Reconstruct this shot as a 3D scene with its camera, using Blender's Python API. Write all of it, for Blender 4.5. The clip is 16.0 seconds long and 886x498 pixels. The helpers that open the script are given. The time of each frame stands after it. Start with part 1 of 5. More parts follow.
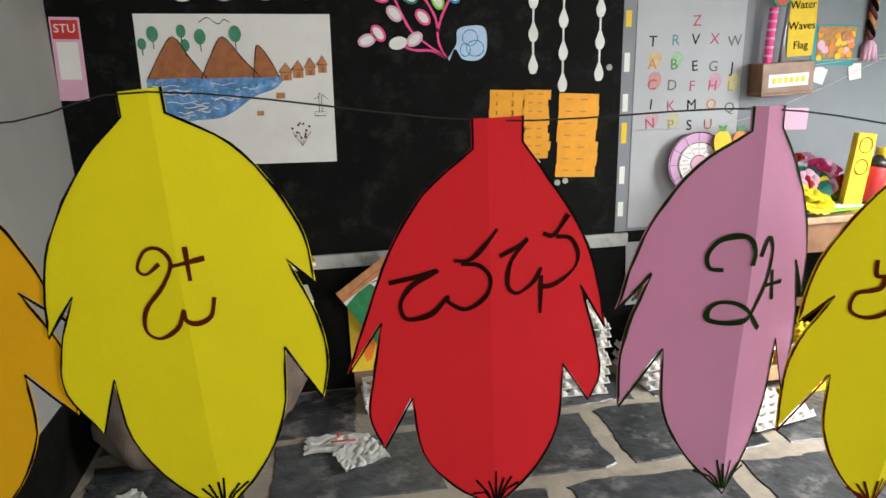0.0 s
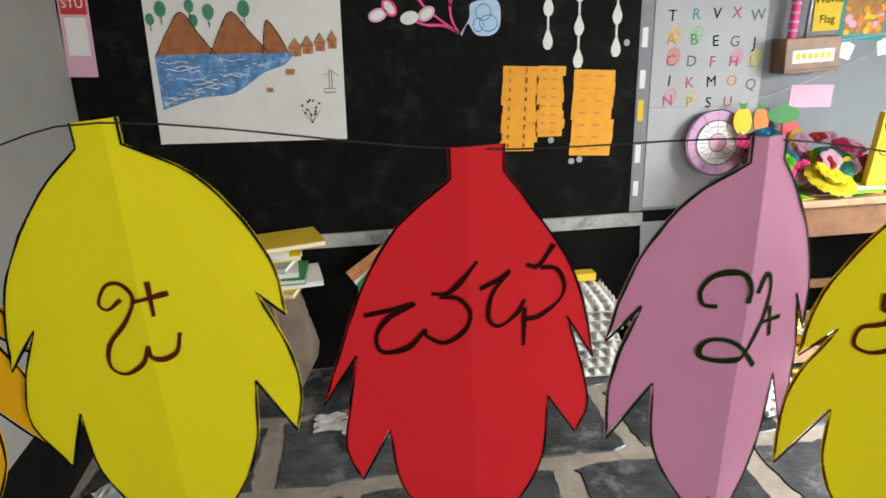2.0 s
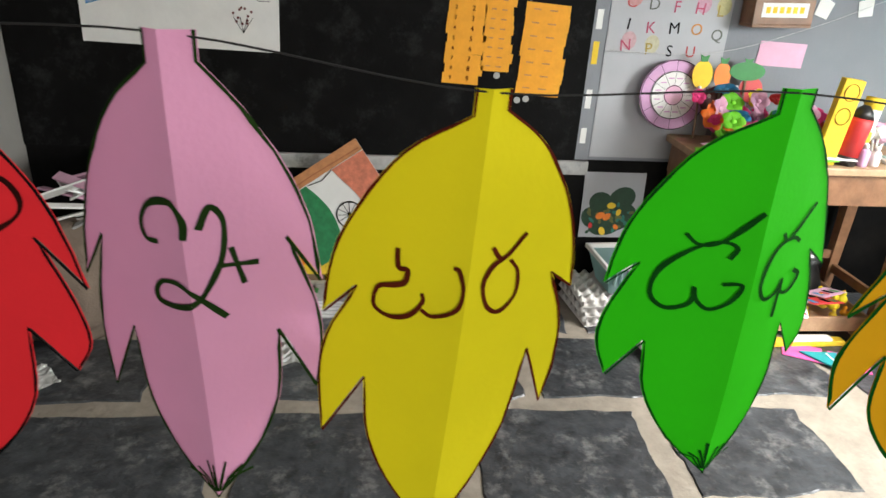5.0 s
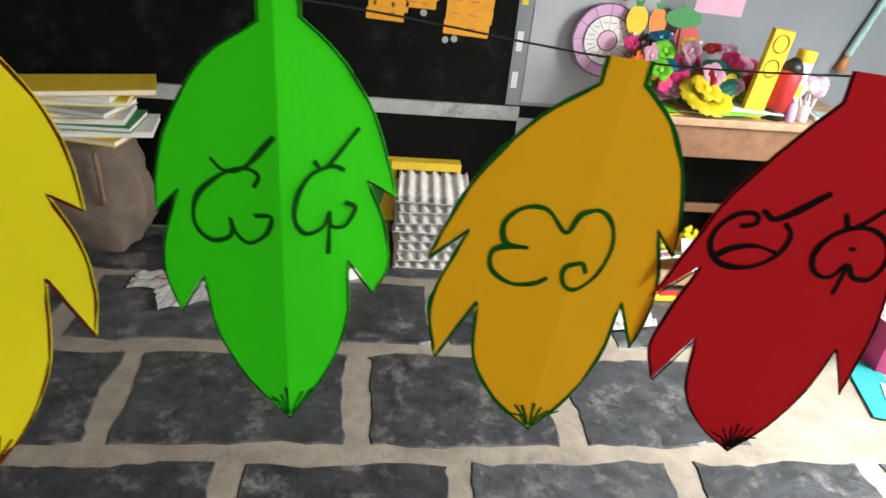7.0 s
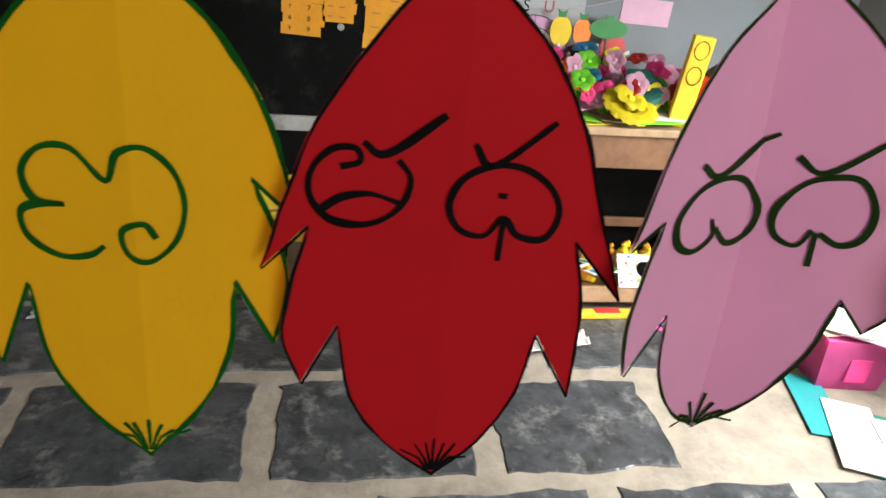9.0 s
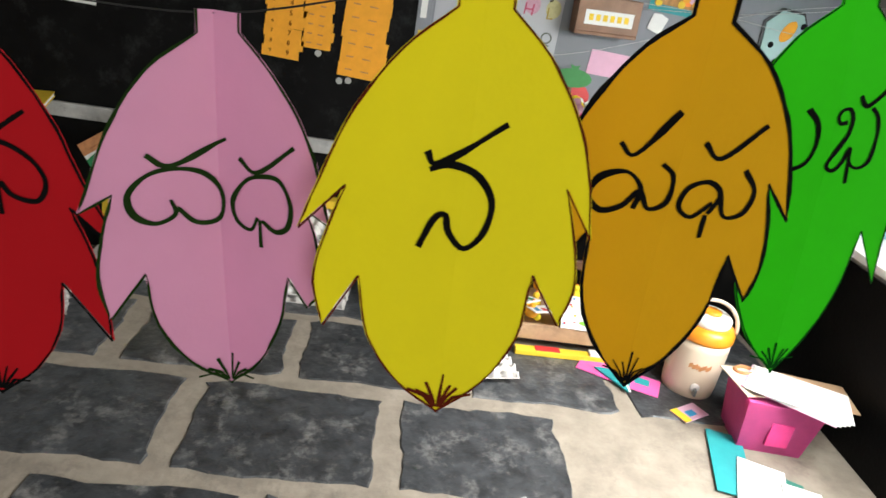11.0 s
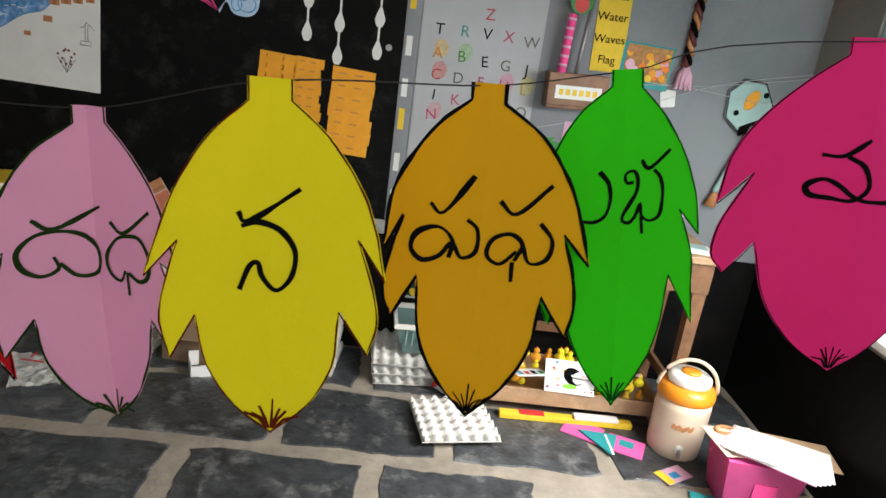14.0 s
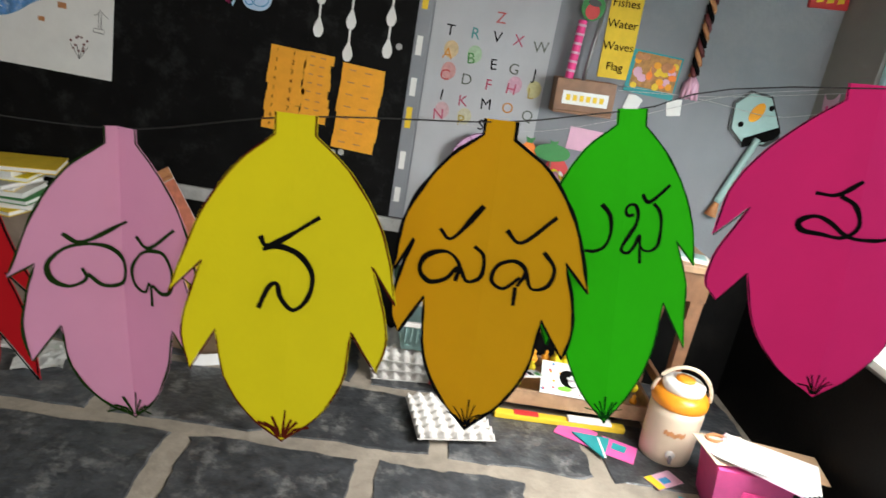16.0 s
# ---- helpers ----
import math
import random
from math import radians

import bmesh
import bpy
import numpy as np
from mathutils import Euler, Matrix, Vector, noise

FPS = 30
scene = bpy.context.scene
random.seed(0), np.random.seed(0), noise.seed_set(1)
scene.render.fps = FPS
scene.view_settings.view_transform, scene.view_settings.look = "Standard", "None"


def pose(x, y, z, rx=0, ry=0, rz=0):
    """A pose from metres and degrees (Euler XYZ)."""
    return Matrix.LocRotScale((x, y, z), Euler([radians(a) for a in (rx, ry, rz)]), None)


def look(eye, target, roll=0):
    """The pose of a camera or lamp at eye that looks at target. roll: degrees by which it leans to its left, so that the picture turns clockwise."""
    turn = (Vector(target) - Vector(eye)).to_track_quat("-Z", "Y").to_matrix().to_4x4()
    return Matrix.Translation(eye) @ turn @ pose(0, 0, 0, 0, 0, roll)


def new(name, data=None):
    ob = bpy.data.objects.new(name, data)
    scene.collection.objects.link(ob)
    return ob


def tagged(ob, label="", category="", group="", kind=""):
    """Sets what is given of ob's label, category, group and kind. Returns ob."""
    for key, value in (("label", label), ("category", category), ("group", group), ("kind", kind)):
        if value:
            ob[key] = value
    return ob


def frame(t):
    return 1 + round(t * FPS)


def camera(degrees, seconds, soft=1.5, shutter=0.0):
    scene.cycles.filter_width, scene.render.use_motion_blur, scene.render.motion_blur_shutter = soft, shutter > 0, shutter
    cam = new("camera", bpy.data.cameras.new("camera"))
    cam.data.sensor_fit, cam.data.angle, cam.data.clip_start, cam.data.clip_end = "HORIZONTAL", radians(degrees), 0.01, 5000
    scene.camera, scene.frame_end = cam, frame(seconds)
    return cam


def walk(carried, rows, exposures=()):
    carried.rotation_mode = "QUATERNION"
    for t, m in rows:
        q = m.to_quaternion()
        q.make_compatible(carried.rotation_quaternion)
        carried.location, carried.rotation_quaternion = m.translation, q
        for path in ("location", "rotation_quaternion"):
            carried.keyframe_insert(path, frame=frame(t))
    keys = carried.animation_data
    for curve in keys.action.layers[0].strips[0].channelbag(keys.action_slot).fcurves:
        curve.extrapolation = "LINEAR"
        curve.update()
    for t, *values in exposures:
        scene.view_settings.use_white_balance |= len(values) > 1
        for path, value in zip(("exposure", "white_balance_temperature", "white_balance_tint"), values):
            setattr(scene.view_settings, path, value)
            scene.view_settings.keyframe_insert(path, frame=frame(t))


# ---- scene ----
cam = camera(66.9, 16.0, 1.5, 0.3)
PATH = [
    (0, (-1.223, -2.722, 1.39), (-0.907, -0.825, 0.84), -1.7),
    (0.5, (-1.231, -2.704, 1.379), (-0.878, -0.816, 0.822), -2.0),
    (1, (-1.253, -2.675, 1.437), (-0.872, -0.801, 0.85), -1.4),
    (1.5, (-1.251, -2.676, 1.41), (-0.904, -0.797, 0.817), -1.1),
    (2, (-1.19, -2.692, 1.423), (-0.932, -0.814, 0.786), -1.7),
    (2.5, (-1.092, -2.703, 1.469), (-1.012, -0.831, 0.771), 0.2),
    (3, (-1.006, -2.726, 1.432), (-0.943, -0.852, 0.737), 0.8),
    (3.5, (-0.958, -2.73, 1.413), (-0.808, -0.862, 0.713), 1.0),
    (3.7, (-0.949, -2.724, 1.433), (-0.769, -0.868, 0.71), 1.5),
    (5.8, (-0.741, -2.646, 1.362), (-0.528, -0.863, 0.481), 4.0),
    (6, (-0.713, -2.646, 1.356), (-0.515, -0.872, 0.454), 3.1),
    (6.5, (-0.644, -2.662, 1.349), (-0.381, -0.887, 0.465), 3.4),
    (7, (-0.561, -2.658, 1.389), (-0.318, -0.917, 0.435), 6.0),
    (7.5, (-0.468, -2.665, 1.387), (-0.278, -0.943, 0.387), 6.9),
    (8, (-0.407, -2.672, 1.368), (-0.173, -0.934, 0.406), 6.6),
    (8.5, (-0.377, -2.639, 1.346), (-0.009, -0.896, 0.437), 6.4),
    (9, (-0.335, -2.603, 1.326), (-0.042, -0.827, 0.455), 5.2),
    (9.5, (-0.226, -2.631, 1.343), (-0.088, -0.83, 0.483), 7.5),
    (9.7, (-0.181, -2.659, 1.359), (-0.091, -0.868, 0.474), 7.2),
    (11.8, (0.043, -2.761, 1.385), (0.289, -0.892, 0.718), 10.1),
    (12, (0.07, -2.782, 1.404), (0.317, -0.902, 0.766), 9.3),
    (12.5, (0.146, -2.827, 1.425), (0.445, -0.944, 0.822), 9.1),
    (13, (0.149, -2.838, 1.402), (0.391, -0.934, 0.84), 8.4),
    (13.5, (0.128, -2.824, 1.415), (0.252, -0.907, 0.859), 6.9),
    (14, (0.107, -2.813, 1.406), (0.217, -0.91, 0.803), 7.8),
    (14.5, (0.079, -2.814, 1.432), (0.187, -0.924, 0.785), 8.3),
    (15, (0.066, -2.813, 1.414), (0.17, -0.919, 0.782), 8.4),
    (15.5, (0.072, -2.824, 1.436), (0.078, -0.909, 0.859), 7.8),
    (16, (0.096, -2.832, 1.438), (0.207, -0.935, 0.815), 10.0),
]
walk(cam, [(t, look(eye, target, roll)) for t, eye, target, roll in PATH],
     exposures=[(0, 0.1), (3.5, 0.15), (6, -0.06), (7.5, -0.05), (9, -0.22), (9.7, -0.25), (12, -0.35), (13, -0.5), (16, -0.4)])

# ---- light ----
world = bpy.data.worlds.new("world")
scene.world = world
world.use_nodes = True
sky = world.node_tree.nodes.new("ShaderNodeTexSky")
sky.sky_type = 'NISHITA'
sky.sun_disc = False
sky.sun_elevation, sky.sun_rotation = radians(46), radians(119)
world.node_tree.links.new(sky.outputs[0], world.node_tree.nodes["Background"].inputs[0])
world.node_tree.nodes["Background"].inputs[1].default_value = 0.12

sun = new("sun", bpy.data.lights.new("sun", 'SUN'))
sun.data.energy, sun.data.angle, sun.data.color = 5.0, radians(14), (1, 0.97, 0.92)
sun.matrix_world = look((6, -4.0, 5.9), (1.0, -1.2, 0))


def opening_light(name, at, aim, w, h, power, colour):
    ob = new(name, bpy.data.lights.new(name, 'AREA'))
    ob.data.shape, ob.data.size, ob.data.size_y = 'RECTANGLE', w, h
    ob.data.energy, ob.data.color = power, colour
    ob.matrix_world = look(at, aim)
    return ob


opening_light("window_daylight", (1.97, -1.65, 1.42), (1.0, -1.95, -0.8), 1.1, 1.35, 205, (1.0, 0.985, 0.95))
opening_light("doorway_daylight", (-1.2, -5.25, 1.2), (-0.6, 0, 1.0), 1.0, 2.0, 10, (1.0, 0.97, 0.91))
opening_light("rear_window_daylight", (0.7, -5.25, 1.6), (0.0, 0, 0.9), 1.2, 1.2, 58, (1.0, 0.97, 0.91))

# ---- materials ----


def mat(name, colour, rough=0.6, vary=0.12, scale=18.0, bump=0.15, fine=140.0, metal=0.0, stain=None, stain_scale=2.5, stain_amount=0.5,
        random_vary=0.0, spec=0.5, trans=0.0):
    m = bpy.data.materials.new(name)
    m.use_nodes = True
    nt = m.node_tree
    b = nt.nodes["Principled BSDF"]
    co = nt.nodes.new("ShaderNodeTexCoord")
    n1 = nt.nodes.new("ShaderNodeTexNoise")
    n1.inputs["Scale"].default_value, n1.inputs["Detail"].default_value, n1.inputs["Roughness"].default_value = scale, 9, 0.62
    n2 = nt.nodes.new("ShaderNodeTexNoise")
    n2.inputs["Scale"].default_value, n2.inputs["Detail"].default_value = fine, 3
    for n in (n1, n2):
        nt.links.new(co.outputs["Object"], n.inputs["Vector"])
    ramp = nt.nodes.new("ShaderNodeMapRange")
    ramp.inputs["From Min"].default_value, ramp.inputs["From Max"].default_value = 0.3, 0.7
    ramp.inputs["To Min"].default_value, ramp.inputs["To Max"].default_value = 1 - vary, 1 + vary
    nt.links.new(n1.outputs[0], ramp.inputs["Value"])
    hsv = nt.nodes.new("ShaderNodeHueSaturation")
    hsv.inputs["Color"].default_value = (*colour, 1)
    nt.links.new(ramp.outputs[0], hsv.inputs["Value"])
    out = hsv.outputs[0]
    if random_vary:
        info = nt.nodes.new("ShaderNodeObjectInfo")
        r2 = nt.nodes.new("ShaderNodeMapRange")
        r2.inputs["To Min"].default_value, r2.inputs["To Max"].default_value = 1 - random_vary, 1 + random_vary
        nt.links.new(info.outputs["Random"], r2.inputs["Value"])
        h2 = nt.nodes.new("ShaderNodeHueSaturation")
        nt.links.new(out, h2.inputs["Color"])
        nt.links.new(r2.outputs[0], h2.inputs["Value"])
        out = h2.outputs[0]
    if stain:
        n3 = nt.nodes.new("ShaderNodeTexNoise")
        n3.inputs["Scale"].default_value, n3.inputs["Detail"].default_value, n3.inputs["Roughness"].default_value = stain_scale, 10, 0.76
        nt.links.new(co.outputs["Object"], n3.inputs["Vector"])
        r3 = nt.nodes.new("ShaderNodeMapRange")
        r3.inputs["From Min"].default_value, r3.inputs["From Max"].default_value = 0.52, 0.68
        r3.inputs["To Max"].default_value = stain_amount
        nt.links.new(n3.outputs[0], r3.inputs["Value"])
        mix = nt.nodes.new("ShaderNodeMix")
        mix.data_type = 'RGBA'
        mix.inputs[7].default_value = (*stain, 1)
        nt.links.new(r3.outputs[0], mix.inputs[0])
        nt.links.new(out, mix.inputs[6])
        out = mix.outputs[2]
    nt.links.new(out, b.inputs["Base Color"])
    b.inputs["Roughness"].default_value, b.inputs["Metallic"].default_value = rough, metal
    b.inputs["Specular IOR Level"].default_value = spec
    if trans:
        b.inputs["Transmission Weight"].default_value = trans
    if bump:
        bp = nt.nodes.new("ShaderNodeBump")
        bp.inputs["Strength"].default_value, bp.inputs["Distance"].default_value = bump, 0.004
        nt.links.new(n2.outputs[0], bp.inputs["Height"])
        nt.links.new(bp.outputs[0], b.inputs["Normal"])
    return m


def paper_mat(name, colour):
    """Thin coloured card that lets a little light through."""
    m = mat(name, colour, 0.75, 0.05, 9, 0.06, 300, spec=0.1)
    nt = m.node_tree
    b = nt.nodes["Principled BSDF"]
    tr = nt.nodes.new("ShaderNodeBsdfTranslucent")
    tr.inputs[0].default_value = (*colour, 1)
    mx = nt.nodes.new("ShaderNodeMixShader")
    mx.inputs[0].default_value = 0.22
    nt.links.new(b.outputs[0], mx.inputs[1])
    nt.links.new(tr.outputs[0], mx.inputs[2])
    nt.links.new(mx.outputs[0], nt.nodes["Material Output"].inputs[0])
    return m


M_WALL = mat("grey_white_limewash", (0.235, 0.248, 0.273), 0.85, 0.06, 3, 0.3, 60, stain=(0.35, 0.35, 0.35), stain_scale=1.6, stain_amount=0.35)
M_SIDE = mat("side_limewash", (0.26, 0.255, 0.24), 0.85, 0.08, 2.5, 0.3, 60, stain=(0.3, 0.29, 0.27), stain_scale=1.3, stain_amount=0.5)
M_BLACK = mat("black_board_paint", (0.006, 0.006, 0.006), 0.65, 0.3, 6, 0.2, 90, stain=(0.06, 0.063, 0.062), stain_scale=7, stain_amount=0.3, spec=0.06)
M_DADO = mat("black_dado_paint", (0.005, 0.005, 0.005), 0.55, 0.3, 5, 0.3, 70, stain=(0.018, 0.016, 0.014), stain_scale=2.2, stain_amount=0.4, spec=0.08)
M_LEDGE = mat("chalky_ledge", (0.42, 0.42, 0.41), 0.85, 0.2, 12, 0.5, 60, stain=(0.12, 0.12, 0.12), stain_scale=7, stain_amount=0.8)
M_CEMENT = mat("cement_joint", (0.27, 0.235, 0.19), 0.8, 0.25, 9, 0.9, 40, stain=(0.15, 0.13, 0.11), stain_scale=5, stain_amount=0.7)
M_SLATE = mat("slate_slab", (0.046, 0.050, 0.055), 0.36, 0.5, 14, 1.0, 45, stain=(0.25, 0.247, 0.24), stain_scale=8, stain_amount=0.7, random_vary=0.35, spec=0.5)
M_CEIL = mat("ceiling_limewash", (0.6, 0.6, 0.58), 0.9, 0.05, 3)
M_WOOD = mat("varnished_brown_wood", (0.23, 0.115, 0.06), 0.45, 0.25, 14, 0.25, 50, stain=(0.1, 0.05, 0.03), stain_scale=9, stain_amount=0.4)
M_WOODTOP = mat("worn_table_top_wood", (0.42, 0.27, 0.16), 0.5, 0.2, 16, 0.25, 50, stain=(0.2, 0.11, 0.06), stain_scale=6, stain_amount=0.5)
M_WHITE = mat("white_paper", (0.78, 0.78, 0.76), 0.75, 0.05, 8, 0.15, 60)
M_EGG = mat("grey_pulp_tray", (0.64, 0.62, 0.59), 0.9, 0.08, 30, 0.5, 200)
M_BROWN = mat("brown_carton", (0.20, 0.13, 0.08), 0.85, 0.15, 12, 0.3, 80)
M_SACK = mat("brown_sackcloth", (0.17, 0.13, 0.10), 0.9, 0.2, 8, 0.9, 160)
M_INK = mat("dark_marker_ink", (0.004, 0.004, 0.004), 0.9, 0.3, 60, 0, spec=0.05)
M_BROWNINK = mat("brown_marker_ink", (0.085, 0.012, 0.004), 0.9, 0.3, 60, 0, spec=0.05)
M_GREENINK = mat("green_marker_ink", (0.004, 0.065, 0.006), 0.9, 0.3, 60, 0, spec=0.05)
M_OLIVEINK = mat("olive_marker_ink", (0.012, 0.03, 0.006), 0.9, 0.3, 60, 0, spec=0.05)
M_REDINK = mat("dark_brown_ink", (0.022, 0.004, 0.003), 0.9, 0.4, 60, 0, spec=0.05)
M_STRING = mat("dark_string", (0.01, 0.01, 0.01), 0.8, 0.2, 90, 0)
M_PALE_STRING = mat("pale_string", (0.5, 0.5, 0.5), 0.8, 0.2, 90, 0)
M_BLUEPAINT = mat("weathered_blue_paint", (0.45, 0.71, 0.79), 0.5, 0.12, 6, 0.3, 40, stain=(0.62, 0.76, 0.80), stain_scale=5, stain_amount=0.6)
M_SILL = mat("whitewashed_sill", (0.75, 0.74, 0.7), 0.85, 0.06, 8, 0.4, 40)
M_ORANGE_P = mat("orange_card", (0.85, 0.37, 0.02), 0.7, 0.08, 20, 0.2, 80)
M_YELLOW_P = mat("yellow_card", (0.80, 0.55, 0.03), 0.7, 0.08, 20, 0.2, 80)
M_PLAINPINK = mat("pink_card", (0.80, 0.12, 0.38), 0.6, 0.06, 20, 0.1, 80)
M_PALEPINK = mat("pale_pink_paper", (0.72, 0.42, 0.56), 0.7, 0.06, 20, 0.1, 80)
M_TEAL = mat("teal_card", (0.02, 0.30, 0.32), 0.6, 0.06, 20, 0.1, 80)
M_RED = mat("red_card", (0.55, 0.03, 0.03), 0.5, 0.08, 20, 0.1, 80)
M_GREEN = mat("green_paper", (0.03, 0.22, 0.05), 0.6, 0.15, 20, 0.1, 80)
M_LIME = mat("lime_paper", (0.20, 0.65, 0.03), 0.6, 0.1, 20, 0.1, 80)
M_BLUE = mat("blue_paper", (0.03, 0.25, 0.48), 0.6, 0.1, 20, 0.1, 80)
M_DGREEN = mat("dark_green_paper", (0.02, 0.17, 0.13), 0.6, 0.1, 20, 0.1, 80)
M_HOTPINK = mat("hot_pink_paper", (0.85, 0.06, 0.28), 0.6, 0.1, 20, 0.1, 80)
M_ORANGE = mat("orange_paper", (0.85, 0.22, 0.02), 0.6, 0.1, 20, 0.1, 80)
M_LEMON = mat("lemon_paper", (0.85, 0.72, 0.02), 0.6, 0.1, 20, 0.1, 80)
M_MAROON = mat("maroon_beads", (0.12, 0.02, 0.02), 0.5, 0.2, 30, 0.1, 80)
M_CREAM = mat("cream_plastic", (0.74, 0.60, 0.46), 0.35, 0.04, 10, 0.03, 80)
M_ORPLASTIC = mat("orange_plastic", (0.86, 0.30, 0.02), 0.3, 0.04, 10, 0.03, 80)
M_WHPLASTIC = mat("white_plastic", (0.8, 0.78, 0.74), 0.35, 0.04, 10, 0.03, 80)
M_BKPLASTIC = mat("black_plastic", (0.015, 0.015, 0.015), 0.4, 0.1, 10, 0.03, 80)
M_CRATE = mat("pale_green_plastic", (0.33, 0.50, 0.48), 0.4, 0.08, 10, 0.05, 80)
M_SEA = mat("blue_crayon", (0.10, 0.26, 0.55), 0.8, 0.5, 22, 0.1, 80, stain=(0.6, 0.68, 0.78), stain_scale=26, stain_amount=0.9)
M_MOUNT = mat("brown_crayon", (0.36, 0.13, 0.05), 0.8, 0.25, 28, 0.1, 80)
M_HUT = mat("orange_brown_crayon", (0.50, 0.22, 0.09), 0.8, 0.25, 28, 0.1, 80)
M_TREE = mat("green_crayon", (0.06, 0.26, 0.15), 0.8, 0.25, 28, 0.1, 80)
M_FLAGRED = mat("saffron_crayon", (0.62, 0.20, 0.12), 0.8, 0.25, 35, 0.1, 80)
M_FLAGGREEN = mat("flag_green_crayon", (0.02, 0.20, 0.07), 0.7, 0.25, 35, 0.1, 80)
M_SKYBLUE = mat("pale_blue_paper", (0.45, 0.60, 0.80), 0.7, 0.15, 20, 0.1, 80)
M_LILAC = mat("lilac_card", (0.62, 0.36, 0.58), 0.7, 0.08, 20, 0.1, 80)
M_STEEL = mat("grey_metal", (0.3, 0.3, 0.31), 0.4, 0.1, 10, 0.05, 80, metal=0.8)

# ---- mesh helpers ----


def obj(name, bm, material, parent=None, label=""):
    me = bpy.data.meshes.new(name)
    bm.normal_update()
    bm.to_mesh(me)
    bm.free()
    me.materials.append(material)
    ob = new(name, me)
    if parent is not None:
        ob.parent = parent
    if label:
        ob["label"] = label
    return ob


def part(name, bm, material, parent, label=""):
    return obj(name, bm, material, parent, label)


def thing(name, at, rz=0, label="", category="", group="", kind="", rx=0, ry=0):
    e = new(name)
    e.matrix_world = pose(*at, rx, ry, rz)
    return tagged(e, label, category, group, kind)


def box(lo, hi, bevel=0.0, bm=None):
    bm = bm or bmesh.new()
    size = [b - a for a, b in zip(lo, hi)]
    mid = [(a + b) / 2 for a, b in zip(lo, hi)]
    got = bmesh.ops.create_cube(bm, size=1, matrix=Matrix.Translation(mid) @ Matrix.Diagonal((*size, 1)))
    if bevel:
        edges = {e for v in got["verts"] for e in v.link_edges}
        bmesh.ops.bevel(bm, geom=list(edges), offset=bevel, segments=2, affect='EDGES', profile=0.5)
    return bm


def lathe(profile, n=32, bm=None):
    """Turns (radius, height) pairs round z."""
    bm = bm or bmesh.new()
    rings = []
    for r, z in profile:
        rings.append([bm.verts.new((r * math.cos(2 * math.pi * i / n), r * math.sin(2 * math.pi * i / n), z)) for i in range(n)])
    for a, b in zip(rings, rings[1:]):
        for i in range(n):
            bm.faces.new((a[i], a[(i + 1) % n], b[(i + 1) % n], b[i]))
    for ring, flip in ((rings[0], True), (rings[-1], False)):
        bm.faces.new(list(reversed(ring)) if flip else ring)
    for f in bm.faces:
        f.smooth = True
    return bm


def tube(points, r, n=8, bm=None, closed=False):
    bm = bm or bmesh.new()
    pts = [Vector(p) for p in points]
    rings = []
    for i, p in enumerate(pts):
        a, b = pts[max(i - 1, 0)], pts[min(i + 1, len(pts) - 1)]
        d = (b - a).normalized()
        u = d.orthogonal().normalized() if abs(d.z) > 0.9 else d.cross(Vector((0, 0, 1))).normalized()
        v = d.cross(u)
        rr = r[i] if isinstance(r, (list, tuple)) else r
        rings.append([bm.verts.new(p + rr * (math.cos(2 * math.pi * k / n) * u + math.sin(2 * math.pi * k / n) * v)) for k in range(n)])
    for a, b in zip(rings, rings[1:]):
        for k in range(n):
            bm.faces.new((a[k], a[(k + 1) % n], b[(k + 1) % n], b[k]))
    bm.faces.new(list(reversed(rings[0])))
    bm.faces.new(rings[-1])
    for f in bm.faces:
        f.smooth = True
    bmesh.ops.recalc_face_normals(bm, faces=bm.faces)
    return bm


def smooth_line(points, n=6):
    """Catmull-Rom through the points."""
    pts = [Vector(p) for p in points]
    pts = [pts[0] * 2 - pts[1]] + pts + [pts[-1] * 2 - pts[-2]]
    out = []
    for i in range(1, len(pts) - 2):
        a, b, c, d = pts[i - 1:i + 3]
        for k in range(n):
            t = k / n
            out.append(0.5 * ((2 * b) + (c - a) * t + (2 * a - 5 * b + 4 * c - d) * t * t + (3 * b - a - 3 * c + d) * t ** 3))
    out.append(pts[-2])
    return out


def ribbon(points, width, bm=None, lift=None, thick=0.0006):
    """A flat stroke in the local xz plane that faces -y; lift(x) gives the surface's y."""
    bm = bm or bmesh.new()
    pts = [Vector((p[0], p[1])) for p in points]
    left, right = [], []
    for i, p in enumerate(pts):
        d = (pts[min(i + 1, len(pts) - 1)] - pts[max(i - 1, 0)])
        d = d.normalized() if d.length > 1e-9 else Vector((1, 0))
        nrm = Vector((-d.y, d.x)) * width * 0.5 * (0.95 + 0.7 * noise.noise((p.x * 55, p.y * 55, 3.1)))
        for s, row in ((1, left), (-1, right)):
            q = p + s * nrm
            row.append(bm.verts.new((q.x, (lift(q.x, q.y) if lift else 0.0) - thick, q.y)))
    for i in range(len(pts) - 1):
        bm.faces.new((left[i], left[i + 1], right[i + 1], right[i]))
    return bm


def sheet(outline, thick=0.001, lift=None, bm=None, y=0.0):
    """A flat cut-out with thickness in the local xz plane, front at -y."""
    bm = bm or bmesh.new()
    front = [bm.verts.new((x, (lift(x, z) if lift else 0) + y - thick, z)) for x, z in outline]
    back = [bm.verts.new((x, (lift(x, z) if lift else 0) + y, z)) for x, z in outline]
    bm.faces.new(front)
    bm.faces.new(list(reversed(back)))
    n = len(outline)
    for i in range(n):
        bm.faces.new((front[i], back[i], back[(i + 1) % n], front[(i + 1) % n]))
    bmesh.ops.recalc_face_normals(bm, faces=bm.faces)
    return bm


